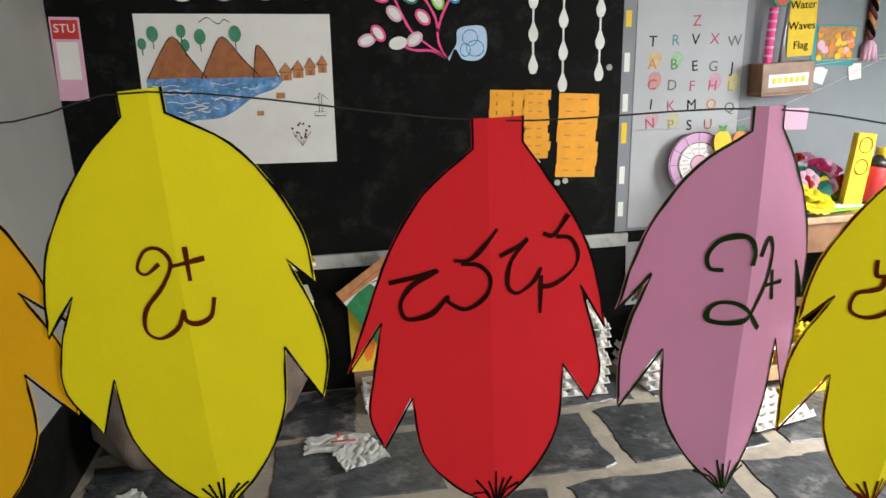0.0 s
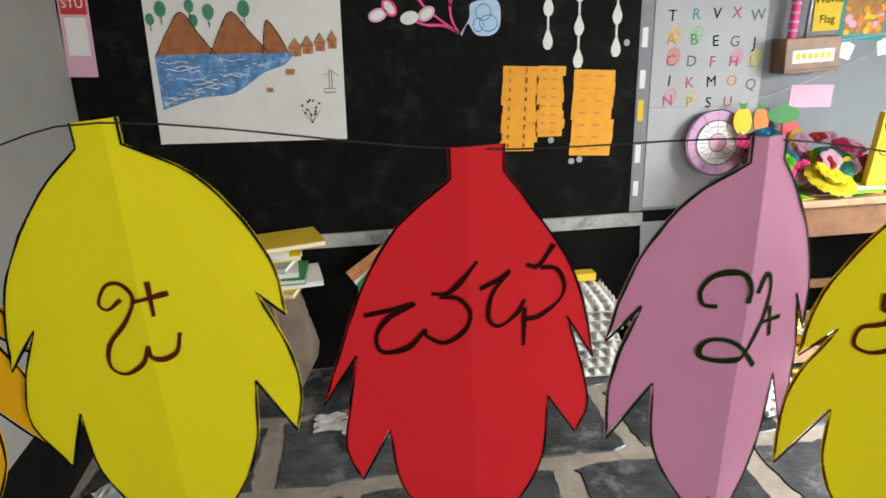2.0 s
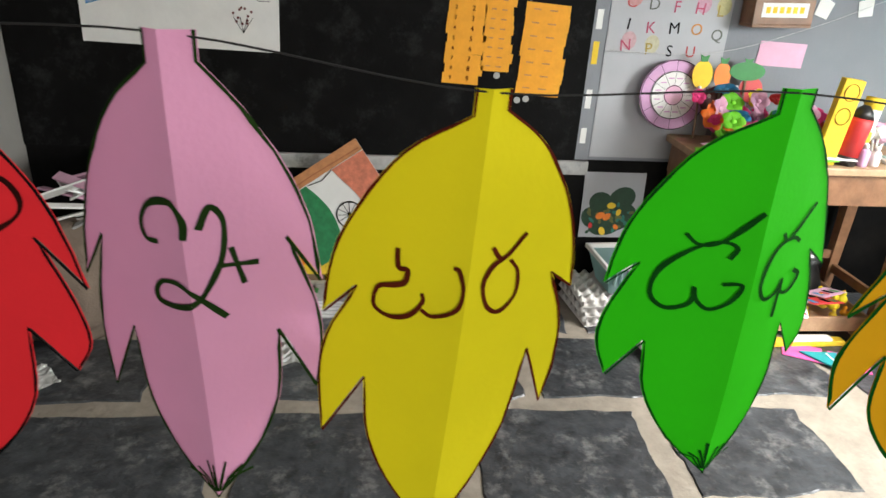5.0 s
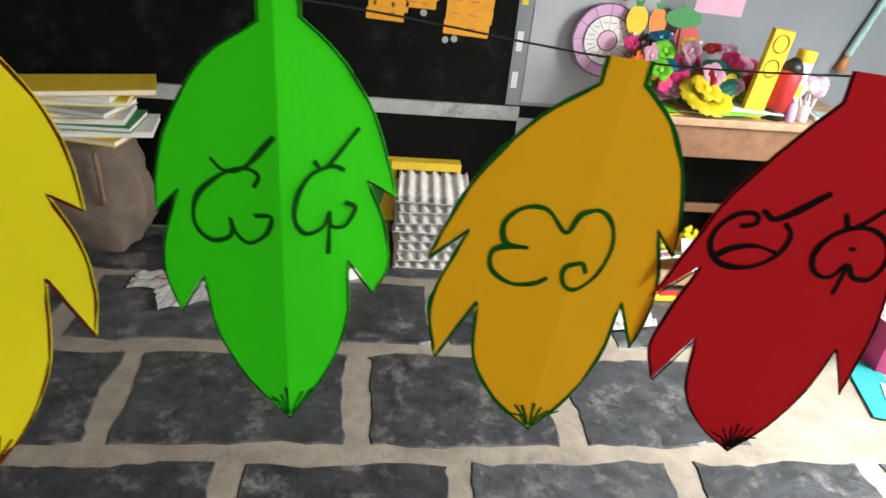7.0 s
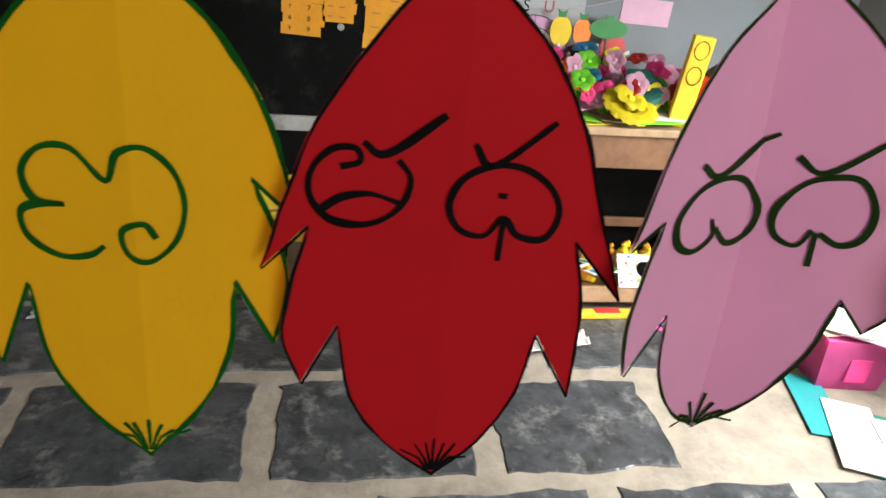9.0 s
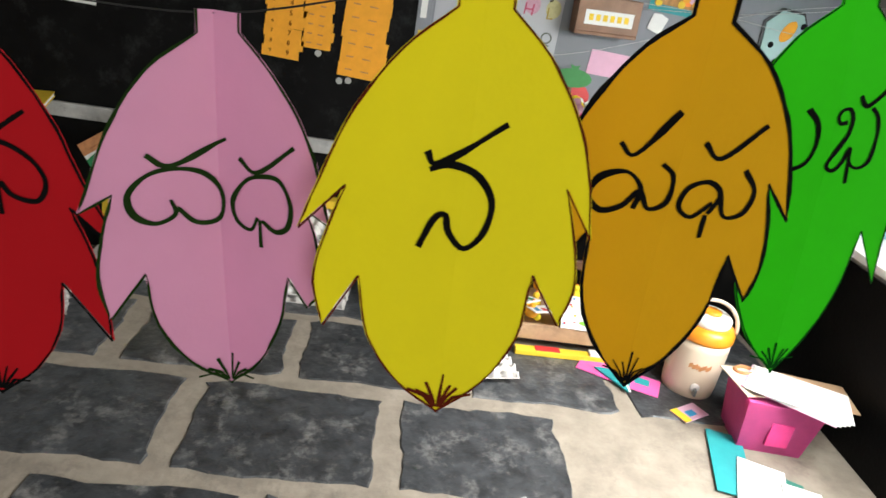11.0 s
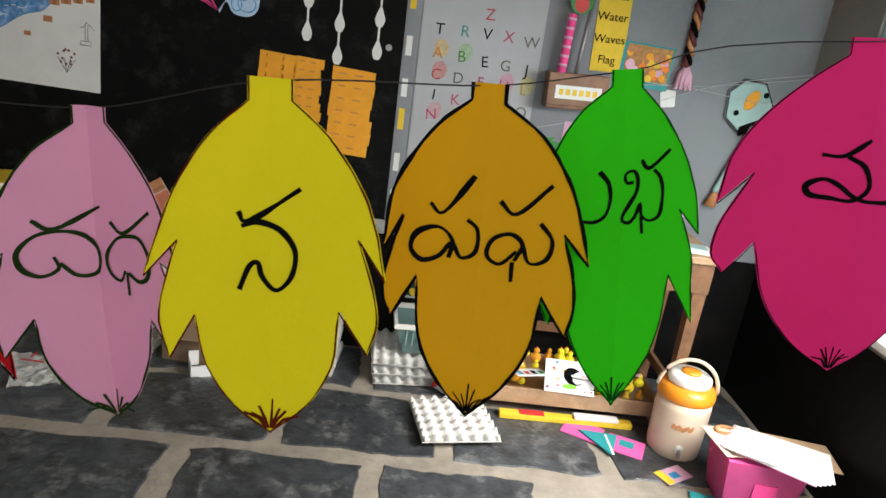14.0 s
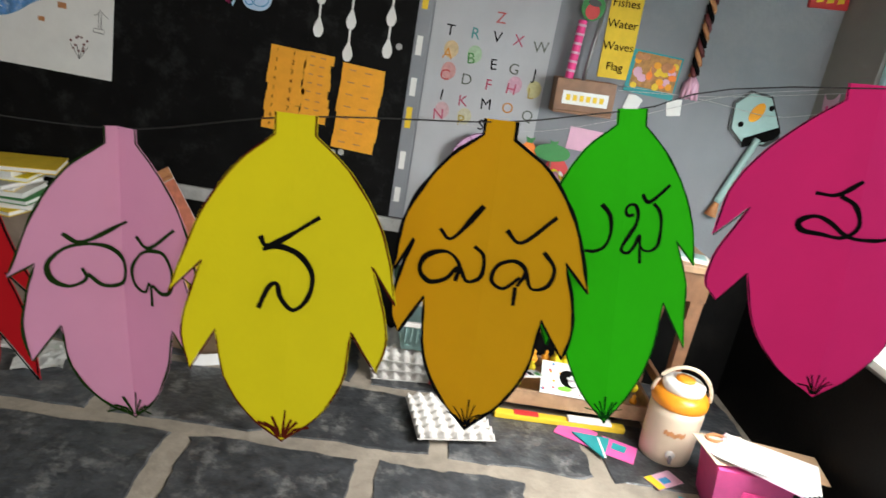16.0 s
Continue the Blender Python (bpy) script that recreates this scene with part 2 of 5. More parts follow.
def rect(x0, z0, x1, z1):
    return [(x0, z0), (x1, z0), (x1, z1), (x0, z1)]


def ellipse(cx, cz, rx, rz, n=24, turn=0.0):
    c, s = math.cos(turn), math.sin(turn)
    out = []
    for i in range(n):
        a = 2 * math.pi * i / n
        u, v = rx * math.cos(a), rz * math.sin(a)
        out.append((cx + c * u - s * v, cz + s * u + c * v))
    return out


def letters(name, text, at, size, material, parent, rz=0.0, lean=0.0):
    """Writing in the local xz plane, facing -y, centred at a place, as a mesh."""
    cu = bpy.data.curves.new(name, 'FONT')
    cu.body, cu.size, cu.align_x, cu.align_y, cu.extrude, cu.resolution_u = text, size, 'CENTER', 'CENTER', 0.0006, 3
    tmp = bpy.data.objects.new(name, cu)
    scene.collection.objects.link(tmp)
    me = bpy.data.meshes.new_from_object(tmp.evaluated_get(bpy.context.evaluated_depsgraph_get()))
    bpy.data.objects.remove(tmp)
    me.name = name
    me.materials.clear()
    me.materials.append(material)
    me.transform(Matrix.Translation(at) @ Matrix.Rotation(lean, 4, 'Y') @ Matrix.Rotation(math.pi / 2, 4, 'X'))
    ob = new(name, me)
    ob.parent = parent
    return ob


def structure(name, bm, material, label=""):
    return tagged(obj(name, bm, material), label, "", "", "structure")


rnd = random.Random(7)

# ---- the room ----
X0, X1, Y1, H = -2.17, 1.68, -5.2, 3.1
DADO = 0.60
floor = structure("floor", box((X0 - 0.2, Y1 - 0.2, -0.12), (X1 + 0.2, 0.2, 0.0)), M_CEMENT, "beige cement bed between dark slate floor slabs")
structure("wall_north", box((X0 - 0.2, 0.0, 0), (X1 + 0.2, 0.2, H)), M_WALL, "pale blue-grey limewashed classroom wall")
structure("wall_west", box((X0 - 0.2, Y1, 0), (X0, 0.0, H)), M_SIDE, "grey limewashed side wall with stains")
WY0, WY1, WZ0, WZ1 = -0.34, -2.25, 0.62, 2.2
bm = box((X1, WY0, 0), (X1 + 0.3, 0.0, H))
box((X1, WY1, 0), (X1 + 0.3, WY0, WZ0), bm=bm)
box((X1, WY1, WZ1), (X1 + 0.3, WY0, H), bm=bm)
box((X1, Y1, 0), (X1 + 0.3, WY1, H), bm=bm)
structure("wall_east", bm, M_SIDE, "limewashed wall with a deep window opening")
bm = box((X0, Y1 - 0.2, 2.2), (X1, Y1, H))
box((X0, Y1 - 0.2, 0), (-1.75, Y1, 2.2), bm=bm)
box((-0.65, Y1 - 0.2, 0), (0.05, Y1, 2.2), bm=bm)
box((0.05, Y1 - 0.2, 0), (1.35, Y1, 0.95), bm=bm)
box((1.35, Y1 - 0.2, 0), (X1, Y1, 2.2), bm=bm)
structure("wall_south", bm, M_SIDE, "limewashed rear wall with doorway and window opening")
structure("ceiling", box((X0 - 0.2, Y1 - 0.2, H), (X1 + 0.3, 0.2, H + 0.12)), M_CEIL)
# black painted skirting band
structure("dado_north", box((X0, -0.006, 0), (X1 - 0.006, 0.0, DADO + 0.02)), M_DADO, "black painted lower wall band")
structure("dado_west", box((X0, Y1, 0), (X0 + 0.006, -0.006, 0.30)), M_DADO, "black painted lower wall band")
structure("dado_east", box((X1 - 0.006, Y1, 0), (X1, 0.0, DADO)), M_DADO, "black painted lower wall band")
ground = structure("ground", box((-60, -60, -0.3), (60, 60, -0.13)), M_CEMENT)

# ---- window in the east wall ----
win = thing("window_1", (X1, (WY0 + WY1) / 2, WZ0), 0, "open blue-painted wooden window with iron bars and whitewashed sill", "window", "", "structure")
hw = (WY0 - WY1) / 2
hz = WZ1 - WZ0
part("window_sill", box((-0.02, -hw, 0.0), (0.32, hw, 0.03), 0.004), M_SILL, win, "bright whitewashed sill")
bm = box((0.20, -hw, 0.03), (0.26, -hw + 0.06, hz))
box((0.20, hw - 0.06, 0.03), (0.26, hw, hz), bm=bm)
box((0.20, -hw + 0.06, hz - 0.06), (0.26, hw - 0.06, hz), bm=bm)
box((0.20, -0.03, 0.03), (0.26, 0.03, hz - 0.06), bm=bm)
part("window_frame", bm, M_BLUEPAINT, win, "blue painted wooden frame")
for k in range(11):
    yy = -hw + 0.14 + k * (2 * hw - 0.28) / 10
    part("bar", tube([(0.23, yy, 0.03), (0.23, yy, hz - 0.06)], 0.006, 6), M_STEEL, win)
for k in range(3):
    zz = 0.3 + k * 0.36
    part("cross_bar", box((0.226, -hw + 0.06, zz), (0.234, hw - 0.06, zz + 0.02)), M_STEEL, win)


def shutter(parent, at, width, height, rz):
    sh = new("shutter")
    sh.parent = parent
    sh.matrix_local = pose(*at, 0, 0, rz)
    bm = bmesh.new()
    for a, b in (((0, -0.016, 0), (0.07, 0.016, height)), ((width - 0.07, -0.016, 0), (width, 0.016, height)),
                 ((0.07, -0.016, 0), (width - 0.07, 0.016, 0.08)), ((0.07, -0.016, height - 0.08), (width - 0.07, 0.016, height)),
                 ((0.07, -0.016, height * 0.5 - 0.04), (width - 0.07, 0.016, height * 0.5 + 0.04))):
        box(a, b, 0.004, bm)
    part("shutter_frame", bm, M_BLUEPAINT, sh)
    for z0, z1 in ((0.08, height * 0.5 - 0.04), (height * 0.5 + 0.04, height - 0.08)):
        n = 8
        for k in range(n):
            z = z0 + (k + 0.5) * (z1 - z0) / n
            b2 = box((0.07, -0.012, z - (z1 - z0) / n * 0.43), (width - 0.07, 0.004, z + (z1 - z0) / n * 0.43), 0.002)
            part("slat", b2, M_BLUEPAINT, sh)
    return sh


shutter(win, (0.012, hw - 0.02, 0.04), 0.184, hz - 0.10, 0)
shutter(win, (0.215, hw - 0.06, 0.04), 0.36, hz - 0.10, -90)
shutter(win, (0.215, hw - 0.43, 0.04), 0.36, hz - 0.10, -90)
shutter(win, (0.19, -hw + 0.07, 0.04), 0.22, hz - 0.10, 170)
# added plain pale backdrop stands in for the bright outdoors, no known wall
tagged(obj("backdrop", box((9.0, -14, -0.13), (9.1, 12, 7)), M_SILL), "added pale backdrop for the bright outdoors beyond the window", "", "", "structure")

# ---- blackboard ----
board = thing("blackboard", (0, 0, 0), 0, "large black painted wall board with chalk smears and a chalky ledge", "blackboard")
part("board_surface", box((X0 + 0.002, -0.016, 0.622), (0.0, 0.002, 2.35)), M_BLACK, board)
bm = box((X0 + 0.25, -0.028, 0.560), (0.06, -0.008, 0.618), 0.003)
part("ledge", bm, M_LEDGE, board, "chalk-dusted grey plaster ledge")
bm = box((0.0, -0.012, 0.622), (0.055, 0.002, 2.35), 0.002)
part("edge_band", bm, M_WALL, board, "pale plaster border")
for k in range(9):
    z = 0.70 + k * 0.155 + rnd.uniform(-0.02, 0.02)
    part("sticker", sheet(rect(0.012, z, 0.036, z + rnd.uniform(0.06, 0.09)), 0.001, y=-0.0125),
         rnd.choice((M_WHITE, M_YELLOW_P, M_WHITE, M_YELLOW_P, M_LEDGE)), board)

# ---- the row of paper leaves ----
PAPERS = {"yellow": paper_mat("lemon_yellow_card", (0.84, 0.75, 0.015)), "red": paper_mat("scarlet_card", (0.74, 0.026, 0.035)),
          "pink": paper_mat("mauve_pink_card", (0.76, 0.36, 0.56)), "green": paper_mat("bright_green_card", (0.035, 0.64, 0.008)),
          "orange": paper_mat("amber_card", (0.74, 0.40, 0.008)), "crimson": paper_mat("crimson_card", (0.46, 0.008, 0.014)),
          "magenta": paper_mat("magenta_card", (0.74, 0.03, 0.22))}
# one half of the common leaf: how far out and how far down, as shares of the leaf's height
CURVES = (((0.047, 0.050), (0.141, 0.129), (0.218, 0.241), (0.266, 0.357), (0.300, 0.498)),
          ((0.300, 0.498), (0.224, 0.408)),
          ((0.224, 0.408), (0.269, 0.538), (0.284, 0.649), (0.261, 0.753)),
          ((0.261, 0.753), (0.185, 0.609)),
          ((0.185, 0.609), (0.167, 0.775), (0.098, 0.907), (0.0, 1.0)))
PLAIN_CUT = (1.0, 0.0, (0, 0), (0, 0), (0, 0), (0, 0))


def half_outline(side, h, cut, tab, tip):
    """One half of a hand-cut leaf's edge from the tab down to the tip, in metres. cut: width, drop, and how far the upper
    tooth, upper notch, lower tooth and lower notch stray from the common leaf, in millimetres outwards and down."""
    wide, drop, tooth, notch, low_tooth, low_notch = cut
    stray = {(0, 4): tooth, (1, 0): tooth, (1, 1): notch, (2, 0): notch, (2, 3): low_tooth, (3, 0): low_tooth, (3, 1): low_notch, (4, 0): low_notch}
    out = [(0.0, 0.0), (side * tab * 1e-3, 0.0)]
    for i, curve in enumerate(CURVES):
        pts = []
        for j, (u, v) in enumerate(curve):
            dx, dz = stray.get((i, j), (0, 0))
            down = (v + drop * v * (1 - v)) * h + dz * 1e-3
            across = tab * 1e-3 if (i, j) == (0, 0) else u * wide * h + dx * 1e-3
            pts.append((side * across + tip * down / h, -down, 0))
        line = smooth_line(pts, 4 if len(pts) > 2 else 2)
        out += [(p.x + 0.0006 * noise.noise((p.x * 60, p.y * 60, tip)), p.y) for p in line[0 if i == 0 else 1:-1]] + [(line[-1].x, line[-1].y)]
    return out


def paper_leaf(seed, at, h, lean, yaw, fold, colour, ink, label, cuts, tabs, tip, outline=0.0018, size=1.0):
    """A folded paper leaf that hangs from its tab; fold above 0 puts the ridge towards the room's south."""
    leaf = thing("paper_leaf", at, yaw, label, "paper leaf", "paper leaves on the string", "", 0, lean)
    leaf.matrix_world = leaf.matrix_world @ Matrix.Scale(size, 4)
    tf = math.tan(radians(fold))

    def lift(x, z):
        x -= tip * max(0.0, -z) / h
        return abs(x) * tf + 0.45 * x * x + 0.0035 * math.sin(z * 15 + seed * 1.7) * (1 + 6 * x) + 0.05 * max(0.0, -z - 0.43 * h)

    halves = [half_outline(side, h, cut, tab, tip) for side, cut, tab in zip((-1, 1), cuts, tabs)]
    bm = bmesh.new()
    for line in halves:
        sheet(line, 0.0004, None, bm)
    for k in range(1, 12):
        bmesh.ops.bisect_plane(bm, geom=bm.verts[:] + bm.edges[:] + bm.faces[:], plane_co=(0, 0, -h * k / 12), plane_no=(0, 0, 1))
    for x in (-0.09, -0.06, -0.03, 0.03, 0.06, 0.09):
        bmesh.ops.bisect_plane(bm, geom=bm.verts[:] + bm.edges[:] + bm.faces[:], plane_co=(x, 0, 0), plane_no=(1, 0, tip / h))
    for v in bm.verts:
        v.co.y += lift(v.co.x, v.co.z)
    part("card", bm, PAPERS[colour], leaf)
    bm = bmesh.new()
    for side, line in zip((-1, 1), halves):
        ribbon([(x - side * 0.0010, z) for x, z in line[1:]], outline, bm, lift, 0.0012)
    part("marker_outline", bm, ink, leaf, "hand-drawn marker outline")
    bm = bmesh.new()
    r = random.Random(seed)
    for k in range(7):
        a = (k - 3) * 0.0065 + r.uniform(-0.002, 0.002)
        ribbon([(tip + a * 0.15, -h * 0.985), (tip + a * 0.45, -h * 0.955), (tip + a, -h * (0.905 + 0.045 * abs(k - 3) / 3 + r.uniform(-0.02, 0.01)))], 0.0017, bm, lift, 0.0012)
    part("tuft", bm, ink, leaf)
    return leaf, lift


def written(leaf, lift, strokes, ink, width=0.0046):
    """Brush strokes on a leaf, in tenths of a millimetre from its tab."""
    bm = bmesh.new()
    for stroke in strokes:
        line = smooth_line([(a * 1e-4, b * 1e-4, 0) for a, b in stroke], 5)
        ribbon([(q[0], q[1]) for q in line], width, bm, lift, 0.0014)
    part("handwritten_letter", bm, ink, leaf, "brush-drawn letters")


L, lf_ = paper_leaf(0, (-1.500, -2.270, 1.362), 0.290, -5.0, 0, 8, "orange", M_INK, "amber paper leaf with dark outline hanging on a string",
                    (PLAIN_CUT, PLAIN_CUT), (14, 14), -0.010, 0.0016)
L, lf_ = paper_leaf(1, (-1.328, -2.286, 1.377), 0.303, -5.2, 0, 9, "yellow", M_INK, "lemon yellow paper leaf with brown letter hanging on a string",
                    ((1.08, -0.04, (-3, 4), (-1, 3), (-12, 1), (-3, 4)),
                     (1.02, 0.02, (-8, -11), (-1, -4), (0, 1), (2, -3))), (19, 9), -0.016, 0.0016)
written(L, lf_, [[(-171, -1083), (-268, -1142), (-314, -1095), (-243, -987), (-148, -988), (-98, -1089), (-180, -1232), (-320, -1377), (-356, -1525), (-273, -1590), (-143, -1525), (-84, -1410), (-81, -1484), (-16, -1520), (73, -1488), (118, -1365)], [(-99, -1107), (110, -1093)], [(8, -995), (-3, -1223)]], M_BROWNINK, 0.0029)
L, lf_ = paper_leaf(2, (-1.119, -2.288, 1.351), 0.301, -0.8, 0, 8, "red", M_INK, "scarlet paper leaf with two black letters hanging on a string",
                    ((1.08, 0.33, (8, 8), (6, -5), (-2, 1), (0, -4)),
                     (1.07, 0.15, (-1, 6), (1, -5), (-3, -9), (-1, -4))), (11, 26), 0.001, 0.0016)
written(L, lf_, [[(-704, -1117), (-486, -1073), (-360, -1038), (-540, -1137), (-631, -1273), (-592, -1394), (-417, -1362), (-303, -1237), (-294, -1278), (-171, -1339), (-32, -1247), (4, -1119), (-72, -1016), (-198, -999)], [(-247, -973), (-120, -961), (62, -762)], [(76, -963), (225, -908), (288, -867), (165, -1009), (133, -1182), (208, -1260), (338, -1191), (398, -1093)], [(397, -1154), (389, -1447)], [(375, -1236), (502, -1241), (661, -1150), (700, -1036), (635, -908), (518, -877)], [(412, -840), (500, -861), (612, -724)]], M_REDINK, 0.0032)
L, lf_ = paper_leaf(3, (-0.943, -2.324, 1.354), 0.297, 0.6, -4, 28, "pink", M_OLIVEINK, "mauve pink folded paper leaf with green letter hanging on a string",
                    ((0.88, 0.07, (0, 0), (0, -6), (5, 9), (-1, -6)),
                     (0.79, -0.02, (-3, 1), (-2, -6), (1, 6), (-1, -3))), (9, 16), 0.005, 0.0018)
written(L, lf_, [[(-141, -1124), (-220, -1120), (-240, -1019), (-173, -906), (-37, -870), (28, -972), (21, -1077)], [(96, -1023), (155, -900), (214, -989), (198, -1196), (124, -1375), (54, -1473), (-73, -1525), (-190, -1514), (-191, -1424), (-119, -1366), (11, -1390), (191, -1598)], [(181, -1257), (371, -1266)], [(241, -1151), (294, -1392)]], M_OLIVEINK, 0.0034)
L, lf_ = paper_leaf(4, (-0.781, -2.320, 1.331), 0.315, -1.0, 0, 20, "yellow", M_BROWNINK, "lemon yellow folded paper leaf with brown letters on a string",
                    ((0.95, -0.10, (-6, -3), (-3, 2), (3, 12), (0, 5)),
                     (0.79, -0.31, (-4, -8), (-1, 7), (2, -3), (2, -3))), (9, 11), -0.023, 0.0016)
written(L, lf_, [[(-478, -941), (-474, -1060), (-422, -1071), (-438, -1152), (-497, -1180), (-595, -1211), (-618, -1339), (-522, -1396), (-408, -1363), (-335, -1264), (-336, -1204)], [(-343, -1312), (-270, -1344), (-140, -1278), (-105, -1145), (-132, -1025), (-163, -1015)], [(267, -830), (130, -969), (60, -891)], [(130, -969), (60, -1016), (13, -1125), (46, -1270), (131, -1318), (221, -1219), (228, -1071), (176, -984)]], M_BROWNINK, 0.0026)
L, lf_ = paper_leaf(5, (-0.608, -2.313, 1.336), 0.273, -0.6, 0, 24, "green", M_GREENINK, "bright green folded paper leaf with green letters on a string",
                    ((1.04, 0.07, (-4, -3), (0, 2), (-2, 0), (0, 4)),
                     (0.81, -0.15, (0, -6), (-1, 4), (-4, -13), (-3, 0))), (9, 13), 0.001, 0.0014)
written(L, lf_, [[(-150, -1056), (-119, -978), (-201, -953), (-343, -1021), (-507, -1194), (-536, -1384), (-439, -1467), (-310, -1401), (-303, -1281), (-278, -1369), (-198, -1420), (-95, -1341), (-51, -1217), (-156, -1231)], [(-403, -933), (-323, -991), (-201, -949), (-20, -735)], [(352, -971), (281, -935), (164, -974), (92, -1091), (77, -1235), (138, -1332), (231, -1307), (267, -1213), (281, -1309), (359, -1319), (415, -1217), (355, -1169)], [(267, -1253), (261, -1492)], [(182, -889), (246, -939), (430, -727)]], M_GREENINK, 0.0026)
L, lf_ = paper_leaf(6, (-0.423, -2.313, 1.318), 0.267, 2.6, 0, 10, "orange", M_GREENINK, "amber paper leaf with green outline and letter hanging on a string",
                    ((1.10, 0.11, (1, 0), (2, -1), (-2, 11), (0, -3)),
                     (0.91, -0.05, (-2, -5), (-3, -2), (0, 1), (-1, 0))), (15, 11), -0.002, 0.0026)
written(L, lf_, [[(-309, -1205), (-444, -1201), (-483, -1068), (-394, -948), (-252, -930), (-114, -1063), (-56, -928), (57, -893), (165, -992), (210, -1165), (166, -1351), (51, -1463), (-48, -1424), (-64, -1307), (32, -1263), (81, -1339)], [(-151, -1397), (-227, -1457), (-367, -1481), (-499, -1403), (-520, -1279), (-443, -1222), (-309, -1205)]], M_GREENINK, 0.0029)
L, lf_ = paper_leaf(7, (-0.285, -2.322, 1.321), 0.285, 3.0, 0, 5, "crimson", M_INK, "crimson paper leaf with two black letters hanging on a string",
                    ((1.03, 0.18, (4, 1), (3, 0), (-2, 1), (1, -2)),
                     (0.94, 0.09, (15, 15), (2, 4), (8, 12), (1, 5))), (21, 12), 0.018, 0.0016)
written(L, lf_, [[(-472, -972), (-388, -938), (-411, -878), (-513, -897), (-596, -1004), (-596, -1136), (-494, -1238), (-319, -1233), (-191, -1127), (-159, -989), (-221, -908)], [(-551, -1196), (-457, -1117), (-327, -1084), (-193, -1113)], [(-379, -846), (-272, -886), (-38, -682)], [(249, -1029), (290, -1032)], [(278, -1144), (211, -1237), (87, -1206), (25, -1091), (71, -959), (204, -888), (354, -895), (495, -980), (565, -1111), (516, -1244), (380, -1232), (308, -1146)], [(292, -1131), (304, -1371)], [(102, -795), (204, -888), (459, -673)]], M_INK, 0.0030)
L, lf_ = paper_leaf(8, (-0.140, -2.308, 1.323), 0.264, -3.5, 0, -26, "pink", M_OLIVEINK, "mauve pink folded paper leaf with dark letters on a string",
                    ((0.94, -0.01, (1, -11), (2, 2), (2, -3), (-1, 4)),
                     (0.95, -0.22, (0, -2), (4, 14), (-4, -12), (2, 11))), (9, 18), 0.003, 0.0018)
written(L, lf_, [[(-251, -1139), (-231, -1238), (-340, -1293), (-450, -1231), (-474, -1097), (-372, -978), (-229, -940), (-64, -978), (41, -1123), (12, -1286), (-116, -1302), (-219, -1192)], [(-371, -849), (-236, -921), (73, -749)], [(285, -1213), (234, -1308), (137, -1264), (114, -1132), (204, -988), (316, -934), (434, -939), (508, -1077), (490, -1223), (407, -1276), (315, -1226)], [(301, -1225), (306, -1413)], [(161, -851), (285, -917), (525, -714)]], M_OLIVEINK, 0.0030)
L, lf_ = paper_leaf(9, (0.011, -2.381, 1.367), 0.256, -2.5, 0, 4, "yellow", M_BROWNINK, "lemon yellow paper leaf with one black letter hanging on a string",
                    ((1.12, 0.17, (5, 4), (1, -2), (0, 3), (2, 1)),
                     (1.02, 0.04, (0, 4), (0, -3), (0, -4), (-1, -1))), (15, 14), 0.001, 0.0012, 1.005)
written(L, lf_, [[(-217, -884), (-142, -943), (193, -702)], [(-195, -983), (-82, -944), (65, -991), (165, -1137), (142, -1322), (43, -1425), (-54, -1333), (-82, -1234), (-143, -1265), (-213, -1442)]], M_INK, 0.0037)
L, lf_ = paper_leaf(10, (0.156, -2.303, 1.377), 0.285, -3.2, 0, 6, "orange", M_INK, "amber paper leaf with two black letters hanging on a string",
                    ((0.96, -0.13, (-5, 4), (1, -1), (-2, -12), (-1, -7)),
                     (1.08, 0.00, (3, 2), (1, -1), (2, -4), (0, -2))), (15, 12), 0.004, 0.003, 1.005)
written(L, lf_, [[(-392, -943), (-280, -1010), (-60, -700)], [(153, -888), (297, -989), (558, -748)], [(-218, -1392), (-198, -1239), (-312, -1135), (-478, -1193), (-526, -1332), (-433, -1429), (-296, -1380), (-201, -1262), (-120, -1380), (-9, -1319), (-6, -1135), (-94, -1055)], [(315, -1390), (371, -1249), (267, -1158), (123, -1204), (86, -1342), (197, -1418), (327, -1306)], [(301, -1399), (307, -1575)], [(371, -1249), (444, -1408), (583, -1377), (615, -1212), (498, -1062)]], M_INK, 0.0037)
L, lf_ = paper_leaf(11, (0.264, -2.263, 1.399), 0.311, -9.0, 0, 8, "green", M_GREENINK, "bright green paper leaf with dark letters hanging on a string",
                    ((0.82, -0.17, (0, 5), (-2, 7), (-6, 2), (1, 4)),
                     (0.80, -0.09, (-3, -6), (-4, -3), (10, 2), (1, -4))), (11, 15), 0.006, 0.0014, 1.000)
written(L, lf_, [[(-176, -821), (-100, -918), (-80, -1065), (-119, -1202), (-206, -1259), (-291, -1256)], [(107, -912), (51, -916), (30, -865), (56, -823), (111, -823), (144, -894), (135, -997), (80, -1101), (31, -1189), (27, -1243), (85, -1262), (138, -1202), (176, -1100), (191, -1200), (249, -1251), (318, -1242), (361, -1180), (367, -1000), (336, -879), (278, -816)], [(189, -1212), (208, -1368)], [(170, -726), (205, -788), (261, -788), (412, -652)]], M_INK, 0.0030)
L, lf_ = paper_leaf(12, (0.500, -2.215, 1.453), 0.320, -5.0, 0, 5, "magenta", M_INK, "magenta paper leaf with one dark letter hanging on a string",
                    ((1.40, -0.08, (-7, 0), (-2, -3), (-3, -15), (7, -1)),
                     (1.21, 0.12, (6, -4), (-3, -2), (4, 14), (-4, 5))), (31, 10), 0.019, 0.0012, 1.013)
